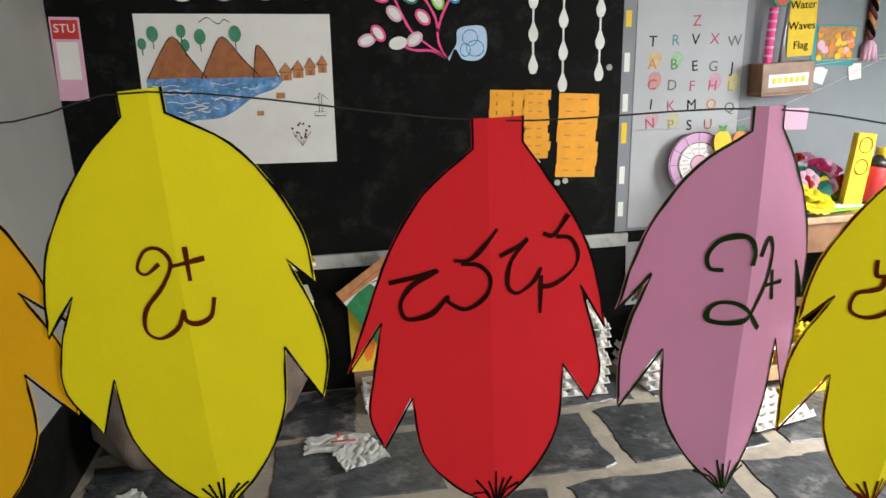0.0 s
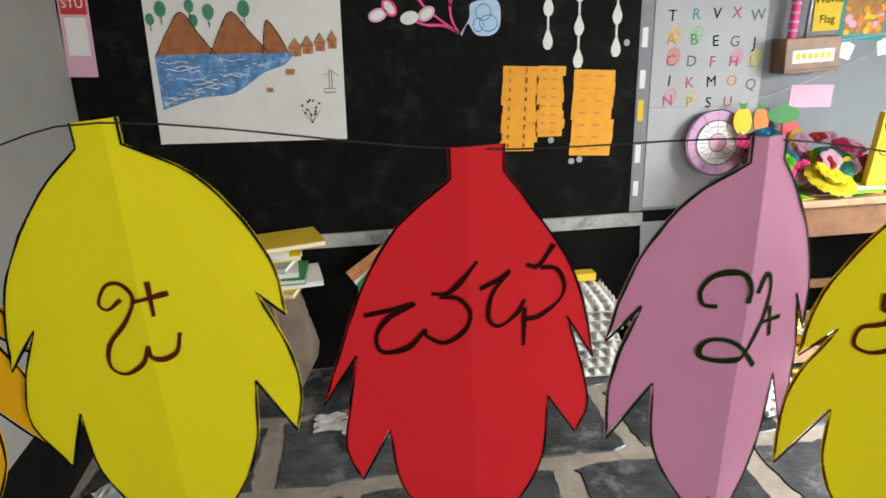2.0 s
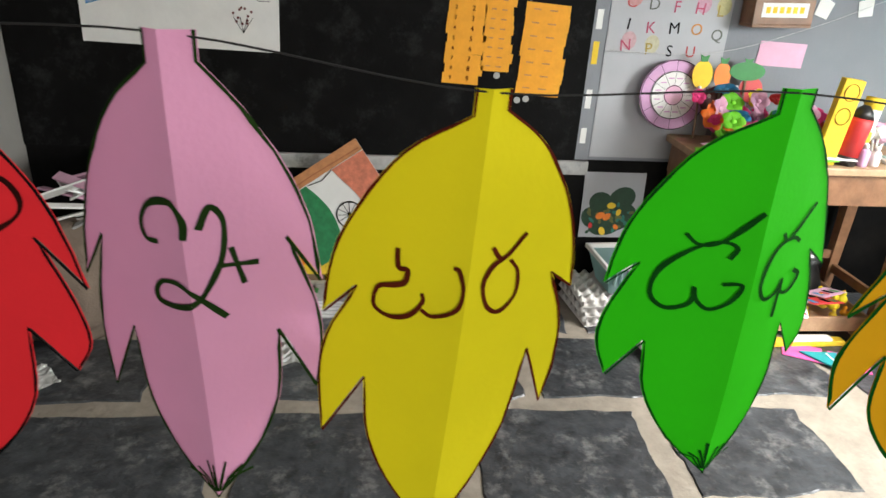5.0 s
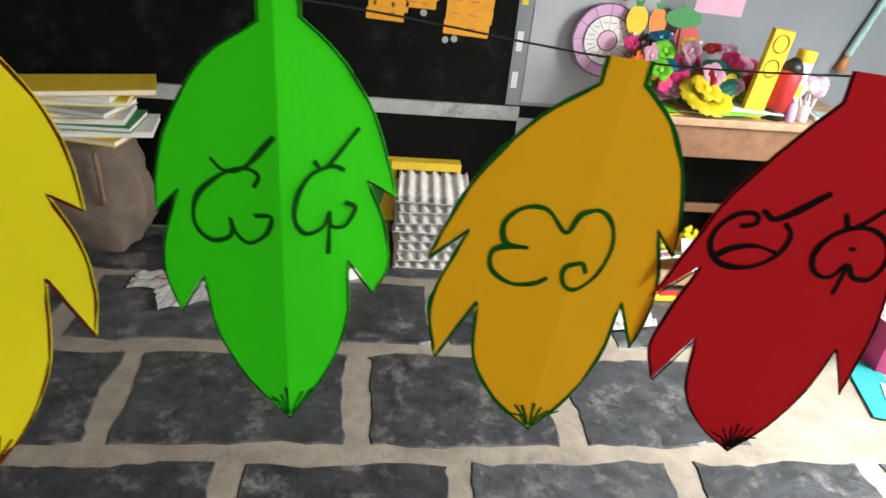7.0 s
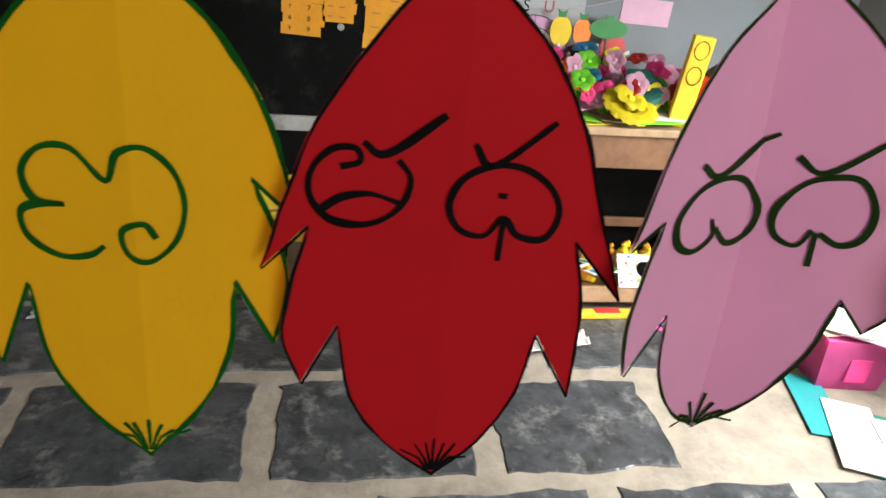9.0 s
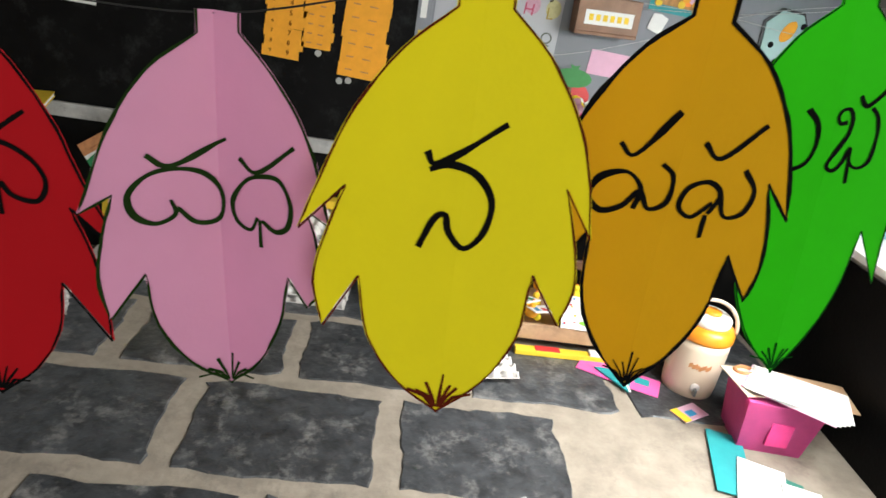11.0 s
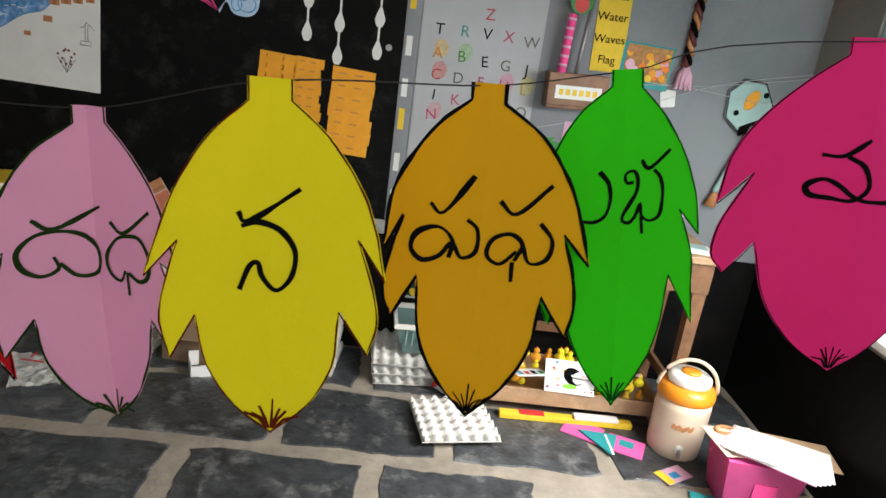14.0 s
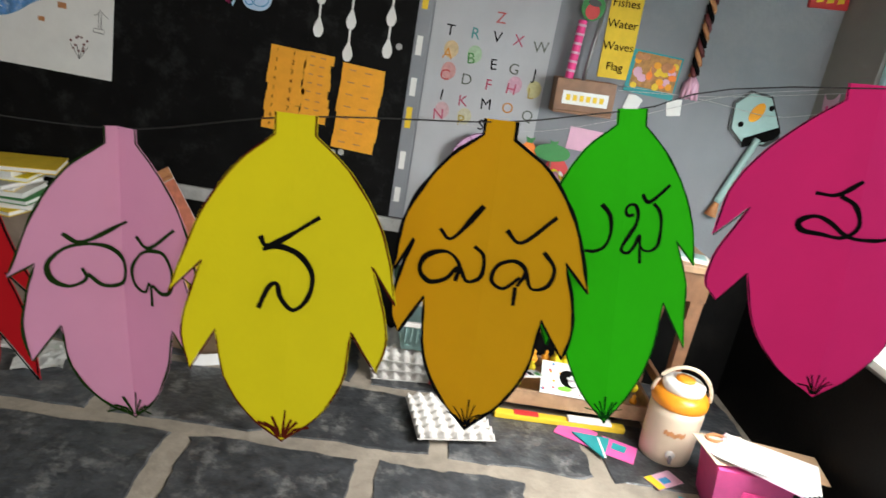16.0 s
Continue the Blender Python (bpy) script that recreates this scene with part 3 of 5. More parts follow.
written(L, lf_, [[(-361, -1010), (-161, -1010), (40, -865)], [(-134, -1017), (24, -1101), (99, -1289), (-24, -1413), (-227, -1399), (-405, -1378), (-446, -1293), (-312, -1229), (-171, -1276), (-11, -1385), (157, -1421), (413, -1405), (541, -1283), (530, -1092), (381, -993)]], M_INK, 0.0042)
line = smooth_line([(X0, -2.2, 1.43), (-1.5, -2.267, 1.36), (-1.328, -2.283, 1.375), (-1.119, -2.285, 1.349), (-0.943, -2.321, 1.352), (-0.781, -2.317, 1.329), (-0.608, -2.31, 1.334), (-0.423, -2.31, 1.316), (-0.285, -2.319, 1.319), (-0.14, -2.305, 1.321), (0.011, -2.378, 1.365), (0.156, -2.3, 1.375), (0.264, -2.26, 1.397), (0.504, -2.212, 1.451), (X1, -1.95, 1.56)], 6)
tagged(obj("string", tube(line, 0.0006, 5), M_STRING), "thin dark string stretched across the room", "string")

# ---- things on the walls ----
BY = -0.0175


def wall_thing(name, label, category, group="", x=0.0, y=BY, z=0.0, ry=0.0, rz=0.0, rx=0.0):
    return thing(name, (x, y, z), rz, label, category, group, "", rx, ry)


pic = wall_thing("scenery_painting", "child's painted landscape of brown mountains and blue sea", "painting", x=-1.53, z=1.29, ry=1.2)
part("paper", sheet(rect(-0.355, -0.28, 0.345, 0.275), 0.0015), M_WHITE, pic)
for a, p, b in ((-0.33, -0.225, -0.12), (-0.14, -0.05, 0.075), (0.05, 0.075, 0.145)):
    line = smooth_line([(a, 0.045, 0), ((a + p) / 2, 0.135, 0), (p, 0.195 - 0.03 * (p > 0), 0), ((p + b) / 2, 0.12, 0), (b, 0.05, 0)], 4)
    part("mountain", sheet([(q.x, q.y) for q in line], 0.0006, y=-0.002 - 0.0002 * a), M_MOUNT, pic)
    part("pencil_line", ribbon([(q.x, q.y) for q in line], 0.003, None, None, 0.0036), M_INK, pic)
line = smooth_line([(-0.335, 0.045, 0), (-0.1, 0.05, 0), (0.14, 0.055, 0), (0.13, 0.01, 0), (0.05, -0.02, 0), (-0.03, -0.075, 0), (-0.09, -0.10, 0), (-0.2, -0.11, 0), (-0.33, -0.15, 0)], 4)
part("sea", sheet([(q.x, q.y) for q in line], 0.0006, y=-0.0018), M_SEA, pic, "blue crayon sea")
part("pencil_line", ribbon([(q.x, q.y) for q in line[8:]], 0.0025, None, None, 0.003), M_BLUE, pic)
rw = random.Random(3)
for k in range(30):
    z = 0.03 - 0.0055 * k
    lo, hi = -0.325, 0.10 - max(0, k - 6) * 0.017
    x = rw.uniform(lo, max(lo + 0.01, hi - 0.06))
    run = rw.uniform(0.04, 0.11)
    pts = [(min(x + run * q / 6, hi), z + 0.004 * math.sin(q * 1.3 + k)) for q in range(7)]
    part("wave_streak", ribbon(pts, rw.uniform(0.002, 0.0045), None, None, 0.0027), M_WHITE if k % 3 else M_BLUE, pic)
for k in range(6):
    part("boat", sheet(rect(-0.06 + k * 0.028, -0.01 + 0.006 * k, -0.048 + k * 0.028, 0.006 + 0.006 * k), 0.0005, y=-0.0025), M_BLUE, pic)
for x, z, r in ((-0.335, 0.17, 0.018), (-0.295, 0.205, 0.024), (-0.195, 0.215, 0.02), (-0.185, 0.165, 0.019), (-0.13, 0.195, 0.024), (-0.005, 0.205, 0.026)):
    part("tree", sheet(ellipse(x, z, r * 0.85, r * 1.15, 14), 0.0005, y=-0.003), M_TREE, pic)
    part("tree_trunk", sheet(rect(x - 0.0015, z - r * 2.2, x + 0.0015, z - r), 0.0005, y=-0.003), M_INK, pic)
for k in range(4):
    x, z, s = 0.17 + k * 0.046, 0.035 + k * 0.009, 0.021 - 0.0015 * k
    hut = sheet(rect(x - s, z, x + s, z + 0.03), 0.0005, y=-0.002)
    part("hut", hut, M_HUT, pic)
    part("hut_roof", sheet([(x - s * 1.25, z + 0.03), (x + s * 1.25, z + 0.03), (x, z + 0.066)], 0.0005, y=-0.0022), M_HUT, pic)
    part("hut_door", sheet(rect(x - s * 0.35, z, x + s * 0.35, z + 0.02), 0.0004, y=-0.0027), M_MOUNT, pic)
    part("pencil_line", ribbon([(x - s * 1.25, z + 0.03), (x, z + 0.066), (x + s * 1.25, z + 0.03), (x - s * 1.25, z + 0.03)], 0.002, None, None, 0.0036), M_INK, pic)
for stroke in ([(0.27, -0.10), (0.31, -0.10), (0.312, -0.085), (0.268, -0.085), (0.27, -0.10)], [(0.288, -0.085), (0.288, -0.02)], [(0.298, -0.085), (0.298, -0.02)], [(0.27, -0.035), (0.285, -0.03), (0.293, -0.012), (0.302, -0.02), (0.325, -0.04)]):
    part("pencil_line", ribbon(stroke, 0.0022, None, None, 0.0025), M_INK, pic)
for k in range(11):
    a = k * 0.57
    part("painted_flower", sheet(ellipse(0.215 + 0.036 * math.cos(a) * (0.5 + 0.5 * (k % 2)), -0.155 + 0.028 * math.sin(a), 0.005, 0.005, 8), 0.0005, y=-0.002), M_MAROON, pic)
for x in (0.18, 0.205, 0.23, 0.25):
    part("pencil_line", ribbon([(x, -0.16), (0.215, -0.215)], 0.002, None, None, 0.0025), M_INK, pic)
for x, z, w in ((0.145, -0.02, 0.017), (0.065, -0.085, 0.013)):
    part("painted_rock", sheet(rect(x - w, z - w * 0.7, x + w, z + w * 0.6), 0.0005, y=-0.002), M_HUT, pic)
part("pencil_line", ribbon([(q.x, q.y) for q in smooth_line([(-0.13, 0.245, 0), (-0.10, 0.262, 0), (-0.08, 0.25, 0), (-0.06, 0.24, 0), (-0.04, 0.255, 0), (-0.02, 0.245, 0)], 4)], 0.003, None, None, 0.0025), M_INK, pic)

poster = wall_thing("wall_poster", "faded paper poster with dark red heading", "poster", x=-2.115, z=1.42, y=-0.02, ry=2)
part("paper", sheet(rect(-0.05, -0.145, 0.05, 0.145), 0.0015), M_PALEPINK, poster)
part("heading", sheet(rect(-0.044, 0.07, 0.044, 0.135), 0.0006, y=-0.002), M_RED, poster)
letters("heading_text", "STU", (-0.002, -0.003, 0.105), 0.042, M_WHITE, poster)
part("panel", sheet(rect(-0.036, -0.07, 0.036, 0.06), 0.0006, y=-0.002), M_WHITE, poster)

for k, x in enumerate((-1.70, -1.555, -1.405, -1.255, -1.12)):
    o = wall_thing("paper_oval", "small oval paper tag stuck on the board", "paper tag", "ovals above the painting", x=x, z=1.645)
    part("tag", sheet(ellipse(0, 0, 0.045, 0.035), 0.0012), (M_WHITE, M_PALEPINK, M_PALEPINK, M_WHITE, M_WHITE)[k], o)

br = wall_thing("paper_branch", "pink drawn branch with oval paper leaves on the blackboard", "wall decoration", x=-0.735, z=1.385)
TW = ([(0, 0), (-0.06, 0.03), (-0.13, 0.035), (-0.19, 0.06)], [(0, 0), (-0.07, 0.05), (-0.14, 0.11), (-0.19, 0.21), (-0.22, 0.27)], [(0, 0), (-0.03, 0.06), (-0.04, 0.15), (-0.09, 0.24)], [(-0.035, 0.1), (-0.01, 0.17), (0.03, 0.24)])
for stroke in TW:
    part("stem", ribbon([(q.x, q.y) for q in smooth_line([(*p, 0) for p in stroke], 5)], 0.009, None, None, 0.001), M_HOTPINK, br)
for x, z, a, m in ((-0.31, 0.075, 0.3, M_PALEPINK), (-0.265, 0.10, -0.9, M_HOTPINK), (-0.19, 0.062, 0.2, M_WHITE), (-0.125, 0.075, 0.6, M_PALEPINK), (-0.2, 0.17, -0.8, M_PALEPINK), (-0.09, 0.155, -0.8, M_HOTPINK), (-0.03, 0.215, -1.2, M_LIME), (-0.14, 0.23, -0.5, M_DGREEN), (-0.25, 0.235, -0.4, M_HOTPINK), (0.03, 0.235, -1.0, M_BLUE)):
    lfp = part("oval_leaf", sheet(ellipse(x, z, 0.036, 0.024, 16, a), 0.001, y=-0.002), m, br)
    part("oval_face", sheet(ellipse(x, z, 0.027, 0.015, 16, a), 0.0006, y=-0.0035), M_WHITE, lfp)
bl = wall_thing("paper_cutout", "pale blue paper cutout with dark blue lines", "wall decoration", x=-0.64, z=1.44)
part("paper", sheet([(q.x, q.y) for q in smooth_line([(-0.09, -0.055, 0), (-0.055, 0.0, 0), (-0.05, 0.05, 0), (0.0, 0.065, 0), (0.06, 0.055, 0), (0.065, -0.03, 0), (0.03, -0.065, 0), (-0.03, -0.06, 0), (-0.06, -0.02, 0), (-0.085, -0.065, 0)], 4)], 0.0012), M_SKYBLUE, bl)
for c in ((0.0, 0.02, 0.03, 0.03), (0.02, -0.02, 0.035, 0.03), (-0.02, -0.025, 0.02, 0.025)):
    e = ellipse(*c, 18)
    part("drawn_line", ribbon(e + e[:1], 0.004, None, None, 0.002), M_BLUE, bl)


def card_strip(label, x, z, w, h, ry, rows, m, digits, bars=True):
    st = wall_thing("number_strip", label, "paper strip", "strips on the blackboard", x=x, z=z, ry=ry)
    r = random.Random(int(w * 1e4))
    n = rows
    for k in range(n):
        z0, z1 = h / 2 - (k + 1) * h / n, h / 2 - k * h / n
        j = r.uniform(-0.008, 0.008)
        part("strip_card", sheet([(-w / 2 + j * 0.6, z0 - 0.003), (w / 2 + j, z0 + r.uniform(-0.006, 0.0)), (w / 2 + j * 1.4, z1 - 0.002), (-w / 2 + j * 0.6, z1)], 0.0008, y=-0.0002 * k), m, st)
        if digits:
            letters("numeral", str(k + 1), (w * 0.16, -0.0035, (z0 + z1) / 2), 0.026, M_BROWNINK, st)
            letters("numeral", str(k + 1), (-w * 0.3, -0.0035, (z0 + z1) / 2), 0.02, M_BROWNINK, st)
        else:
            part("writing", sheet(rect(-w * 0.34, (z0 + z1) / 2 - 0.002, -w * 0.18, (z0 + z1) / 2 + 0.003), 0.0004, y=-0.003), M_HUT, st)
            part("writing", sheet(rect(w * 0.02, (z0 + z1) / 2 - 0.003, w * 0.2, (z0 + z1) / 2 + 0.002), 0.0004, y=-0.003), M_HUT, st)
    return st


card_strip("orange paper strip of handwritten numerals one to nine", -0.495, 1.088, 0.145, 0.335, 2.2, 9, M_ORANGE_P, True)
card_strip("narrow orange paper strip with small brown writing", -0.366, 1.112, 0.112, 0.28, 2.0, 8, M_ORANGE_P, False)
card_strip("wide orange paper strip with torn side edges", -0.187, 1.058, 0.175, 0.345, 2.6, 7, M_ORANGE_P, False)
for x, zb in ((-0.382, 1.312), (-0.256, 1.237), (-0.100, 1.275)):
    g = wall_thing("spoon_garland", "hanging chain of white paper spoons", "garland", "garlands on the blackboard", x=x, z=zb)
    for k in range(6):
        z = 0.002 + k * 0.125
        drop = [(q.x, q.y) for q in smooth_line([(0, z + 0.085, 0), (-0.010, z + 0.06, 0), (-0.020, z + 0.03, 0), (-0.012, z + 0.004, 0), (0, z, 0), (0.012, z + 0.004, 0), (0.020, z + 0.03, 0), (0.010, z + 0.06, 0)], 4)]
        part("spoon_bowl", sheet(drop, 0.002), M_WHITE, g)
        part("spoon_handle", sheet(rect(-0.004, z + 0.08, 0.004, z + 0.125), 0.0012), M_WHITE, g)
for x, z in ((-0.27, 0.862), (-0.235, 0.868), (0.0 - 0.36, 0.955), (-0.055, 1.33)):
    c = wall_thing("tape_disc", "small grey disc stuck on the board", "sticker", "discs on the blackboard", x=x, z=z)
    part("disc", sheet(ellipse(0, 0, 0.013, 0.013, 16), 0.001), M_LEDGE, c)

M_CHART = mat("white_chart_paper", (0.43, 0.44, 0.465), 0.75, 0.05, 5, 0.1, 60)
ch = wall_thing("alphabet_chart", "white wall chart with hand-drawn coloured capital letters", "chart", x=0.33, y=-0.001, z=1.22)
part("paper", sheet(rect(-0.265, -0.585, 0.225, 0.85), 0.002), M_CHART, ch)
INKS = {"d": M_INK, "t": mat("teal_ink", (0.05, 0.25, 0.25), 0.6), "p": mat("pink_ink", (0.42, 0.06, 0.12), 0.6), "r": mat("red_ink", (0.45, 0.06, 0.06), 0.6), "o": mat("orange_ink", (0.55, 0.22, 0.03), 0.6), "g": mat("green_ink", (0.06, 0.22, 0.06), 0.6), "l": mat("grey_ink", (0.11, 0.12, 0.10), 0.6), "y": mat("yellow_ink", (0.36, 0.26, 0.05), 0.6)}
GRID = (("Z", 0.331, 1.504, "r"), ("T", 0.139, 1.426, "d"), ("R", 0.24, 1.429, "t"), ("V", 0.33, 1.429, "d"), ("X", 0.417, 1.43, "p"), ("W", 0.511, 1.419, "l"),
        ("A", 0.142, 1.335, "o"), ("B", 0.239, 1.331, "g"), ("E", 0.334, 1.322, "d"), ("G", 0.42, 1.318, "l"), ("J", 0.508, 1.31, "d"),
        ("C", 0.145, 1.251, "r"), ("D", 0.236, 1.246, "l"), ("F", 0.328, 1.24, "p"), ("H", 0.423, 1.238, "p"), ("L", 0.506, 1.233, "y"),
        ("I", 0.145, 1.169, "d"), ("K", 0.235, 1.159, "p"), ("M", 0.332, 1.161, "d"), ("O", 0.424, 1.16, "o"), ("Q", 0.511, 1.142, "l"),
        ("N", 0.144, 1.089, "p"), ("P", 0.24, 1.079, "y"), ("S", 0.327, 1.074, "d"), ("U", 0.415, 1.074, "r"))
for c, x, z, k in GRID:
    letters("letter", c, (x - 0.33, -0.003, z - 1.22), 0.062, INKS[k], ch, lean=rnd.uniform(-0.12, 0.12))

for x, z, tint in ((0.142, 1.335, (0.55, 0.42, 0.24)), (0.239, 1.331, (0.34, 0.48, 0.32)), (0.145, 1.251, (0.52, 0.27, 0.26)), (0.423, 1.238, (0.52, 0.30, 0.38)), (0.506, 1.233, (0.52, 0.49, 0.25)), (0.144, 1.089, (0.52, 0.34, 0.36)), (0.24, 1.079, (0.48, 0.46, 0.32))):
    part("crayon_patch", sheet(ellipse(x - 0.33 + 0.012, z - 1.22 + 0.02, 0.03, 0.035, 16), 0.0003, y=-0.0021), mat("pastel_crayon", tint, 0.8, 0.15, 60), ch)

bx = wall_thing("wall_box", "brown wooden chalk box with white label on the wall", "wall box", x=0.71, y=0, z=1.26, ry=-2)
bm = box((-0.12, -0.10, -0.068), (0.12, 0.0, -0.055), 0.003)
for a, b in (((-0.12, -0.10, -0.055), (0.12, -0.088, 0.068)), ((-0.12, -0.012, -0.055), (0.12, 0.0, 0.068)), ((-0.12, -0.088, -0.055), (-0.108, -0.012, 0.068)), ((0.108, -0.088, -0.055), (0.12, -0.012, 0.068))):
    box(a, b, 0.002, bm)
part("body", bm, M_WOOD, bx)
part("paper_label", sheet(rect(-0.09, -0.03, 0.095, 0.022), 0.001, y=-0.1005), M_WHITE, bx)
for k in range(6):
    part("writing", sheet(rect(-0.075 + k * 0.027, -0.015, -0.058 + k * 0.027, 0.008), 0.0004, y=-0.102), M_YELLOW_P, bx)
tb = thing("pink_tube", (0.635, -0.05, 1.205), 0, "upright pink paper tube standing in the wall box", "tube", ry=2)
part("tube", lathe([(0.016, 0), (0.017, 0.01), (0.017, 0.34), (0.015, 0.345)], 20), M_HOTPINK, tb)
for k in range(9):
    part("ring", lathe([(0.0172, 0.04 + k * 0.035), (0.0185, 0.045 + k * 0.035), (0.0172, 0.05 + k * 0.035)], 20), M_PALEPINK, tb)
rd = thing("rod", (0.69, -0.05, 1.205), 0, "thin grey rod standing in the wall box", "rod", ry=4)
part("shaft", lathe([(0.008, 0), (0.008, 0.48)], 10), M_STEEL, rd)
mc = thing("melon_slice", (0.672, -0.062, 1.60), 0, "round green and red paper melon slice hung on the rod", "paper cutout", ry=8)
part("rind", sheet(ellipse(0, 0, 0.046, 0.050, 26), 0.003), M_GREEN, mc)
part("flesh", sheet(ellipse(0.002, -0.014, 0.028, 0.030, 20), 0.0008, y=-0.0035), M_RED, mc)
part("dark_patch", sheet(ellipse(0.0, 0.018, 0.026, 0.013, 16), 0.0008, y=-0.0038), M_BKPLASTIC, mc)
gs = wall_thing("glitter_strip", "shiny pink paper strip with yellow shapes above the note", "paper strip", x=0.84, y=-0.010, z=1.73, ry=-2)
part("paper", sheet(rect(-0.105, -0.055, 0.105, 0.06), 0.002), M_HOTPINK, gs)
for k in range(4):
    part("yellow_shape", sheet(ellipse(-0.045 + 0.045 * k, -0.015, 0.016, 0.018, 10, 0.5 * k), 0.0008, y=-0.0025), M_LEMON, gs)
rs = wall_thing("red_sign", "red wall sign with yellow marks near the corner", "sign", x=1.59, y=-0.004, z=1.86, ry=-4)
part("board", box((-0.078, -0.02, -0.11), (0.078, 0.0, 0.11), 0.004), M_RED, rs)
for k in range(3):
    part("yellow_mark", sheet([(-0.055 + 0.042 * k, -0.09), (-0.028 + 0.042 * k, -0.085), (-0.03 + 0.042 * k, -0.04), (-0.05 + 0.042 * k, -0.035)], 0.001, y=-0.0205), M_YELLOW_P, rs)
yn = wall_thing("word_note", "yellow paper note with handwritten words", "note", x=0.815, y=-0.004, z=1.55, ry=-2)
part("paper", sheet(rect(-0.062, -0.20, 0.068, 0.25), 0.0015), M_YELLOW_P, yn)
for w, z in (("Boat", 0.165), ("Fishes", 0.09), ("Water", 0.01), ("Waves", -0.075), ("Flag", -0.155)):
    letters("word", w, (0, -0.003, z), 0.046, M_INK, yn)
fp = wall_thing("flower_picture", "teal-bordered picture of orange and pink flowers", "picture", x=0.987, y=-0.004, z=1.392, ry=2)
part("mount", sheet(rect(-0.105, -0.085, 0.105, 0.085), 0.002), M_TEAL, fp)
part("picture_ground", sheet(rect(-0.088, -0.058, 0.098, 0.078), 0.0003, y=-0.0021), mat("printed_orange_brown", (0.42, 0.20, 0.05), 0.6, 0.4, 40), fp)
for k in range(26):
    x, z = rnd.uniform(-0.08, 0.08), rnd.uniform(-0.055, 0.065)
    part("flower_patch", sheet(ellipse(x, z, rnd.uniform(0.012, 0.024), rnd.uniform(0.012, 0.022), 10), 0.0008, y=-0.0025 - k * 0.0002), rnd.choice((M_ORANGE, M_ORANGE_P, M_YELLOW_P, M_PALEPINK, M_HUT)), fp)
for x, z, a in ((0.93, 1.265, 12), (1.105, 1.275, -14)):
    t = wall_thing("paper_scrap", "small white paper scrap taped to the wall", "paper", "scraps on the wall", x=x, y=-0.004, z=z, ry=a)
    part("paper", sheet([(-0.03, -0.03), (0.028, -0.035), (0.035, 0.03), (0.0, 0.038), (-0.03, 0.03)], 0.0012), M_WHITE, t)
gl = wall_thing("braided_garland", "brown braided garland with a pink paper tassel", "garland", x=1.145, y=-0.02, z=1.36)
for s in (0, 1, 2):
    part("strand", tube([(0.012 * math.sin(z * 60 + s * 2.1), 0.008 * math.cos(z * 60 + s * 2.1), z) for z in [0.05 + i * 0.012 for i in range(50)]], 0.010, 6), (M_MAROON, M_HUT, M_INK)[s], gl)
for k in range(9):
    a = k * 0.7
    part("tassel_petal", tube([(0, 0, 0.06), (0.02 * math.cos(a), 0.015 * math.sin(a), 0.02), (0.035 * math.cos(a), 0.02 * math.sin(a) - 0.01, -0.04)], [0.006, 0.014, 0.004], 6), M_PALEPINK, gl)
gf = wall_thing("paper_mask", "pale green paper mask with black edge and striped tail", "wall decoration", x=1.45, y=-0.012, z=1.29, ry=-2)
part("backing", sheet([(-0.10, -0.055), (-0.035, -0.11), (0.075, -0.11), (0.125, -0.07), (0.115, -0.02), (0.05, 0.10), (-0.045, 0.11), (-0.105, 0.055)], 0.004, y=0.006), M_BKPLASTIC, gf)
part("card", sheet([(-0.09, -0.05), (-0.03, -0.10), (0.06, -0.10), (0.105, -0.02), (0.045, 0.09), (-0.04, 0.10), (-0.095, 0.05)], 0.004), M_CRATE, gf)
part("patch", sheet(ellipse(0.0, 0.025, 0.025, 0.045, 14, -0.5), 0.001, y=-0.005), M_ORANGE_P, gf)
for x, z in ((-0.055, -0.03), (0.055, 0.05)):
    part("dot", sheet(ellipse(x, z, 0.012, 0.012, 12), 0.001, y=-0.005), M_INK, gf)
part("black_band", sheet([(-0.03, -0.125), (0.10, -0.075), (0.12, -0.045), (0.11, -0.02), (-0.03, -0.085)], 0.002, y=-0.005), M_INK, gf)
tl = part("tail", tube([(0.03 - 0.0019 * k * 3, -0.01, -0.08 - k * 0.016) for k in range(19)], [0.014 + 0.003 * (k % 2) for k in range(19)], 8), M_CRATE, gf, "striped grey paper tail")
part("tail_tip", tube([(-0.07, -0.01, -0.37), (-0.085, -0.01, -0.43)], [0.012, 0.028], 8), M_HUT, gf)
pg = thing("pink_cutout", (X1 - 0.004, -0.128, 1.365), -90, "pink paper cutout shape stuck on the side wall", "wall decoration", ry=-8)
part("card", sheet([(q.x, q.y) for q in smooth_line([(-0.05, 0.075, 0), (-0.03, 0.055, 0), (0.02, 0.055, 0), (0.05, 0.075, 0), (0.05, 0.03, 0), (0.035, -0.02, 0), (0.03, -0.07, 0), (-0.02, -0.075, 0), (-0.035, -0.02, 0), (-0.05, 0.03, 0), (-0.05, 0.07, 0)], 3)], 0.002), M_PALEPINK, pg)
for x in (-0.017, 0.017):
    part("dot", sheet(ellipse(x, 0.02, 0.008, 0.010, 10), 0.001, y=-0.002), M_HOTPINK, pg)
pp = wall_thing("pink_paper", "plain pale pink paper sheet on the wall", "paper", x=0.80, y=-0.003, z=1.085, ry=2)
part("paper", sheet(rect(-0.10, -0.05, 0.10, 0.045), 0.001), M_PALEPINK, pp)
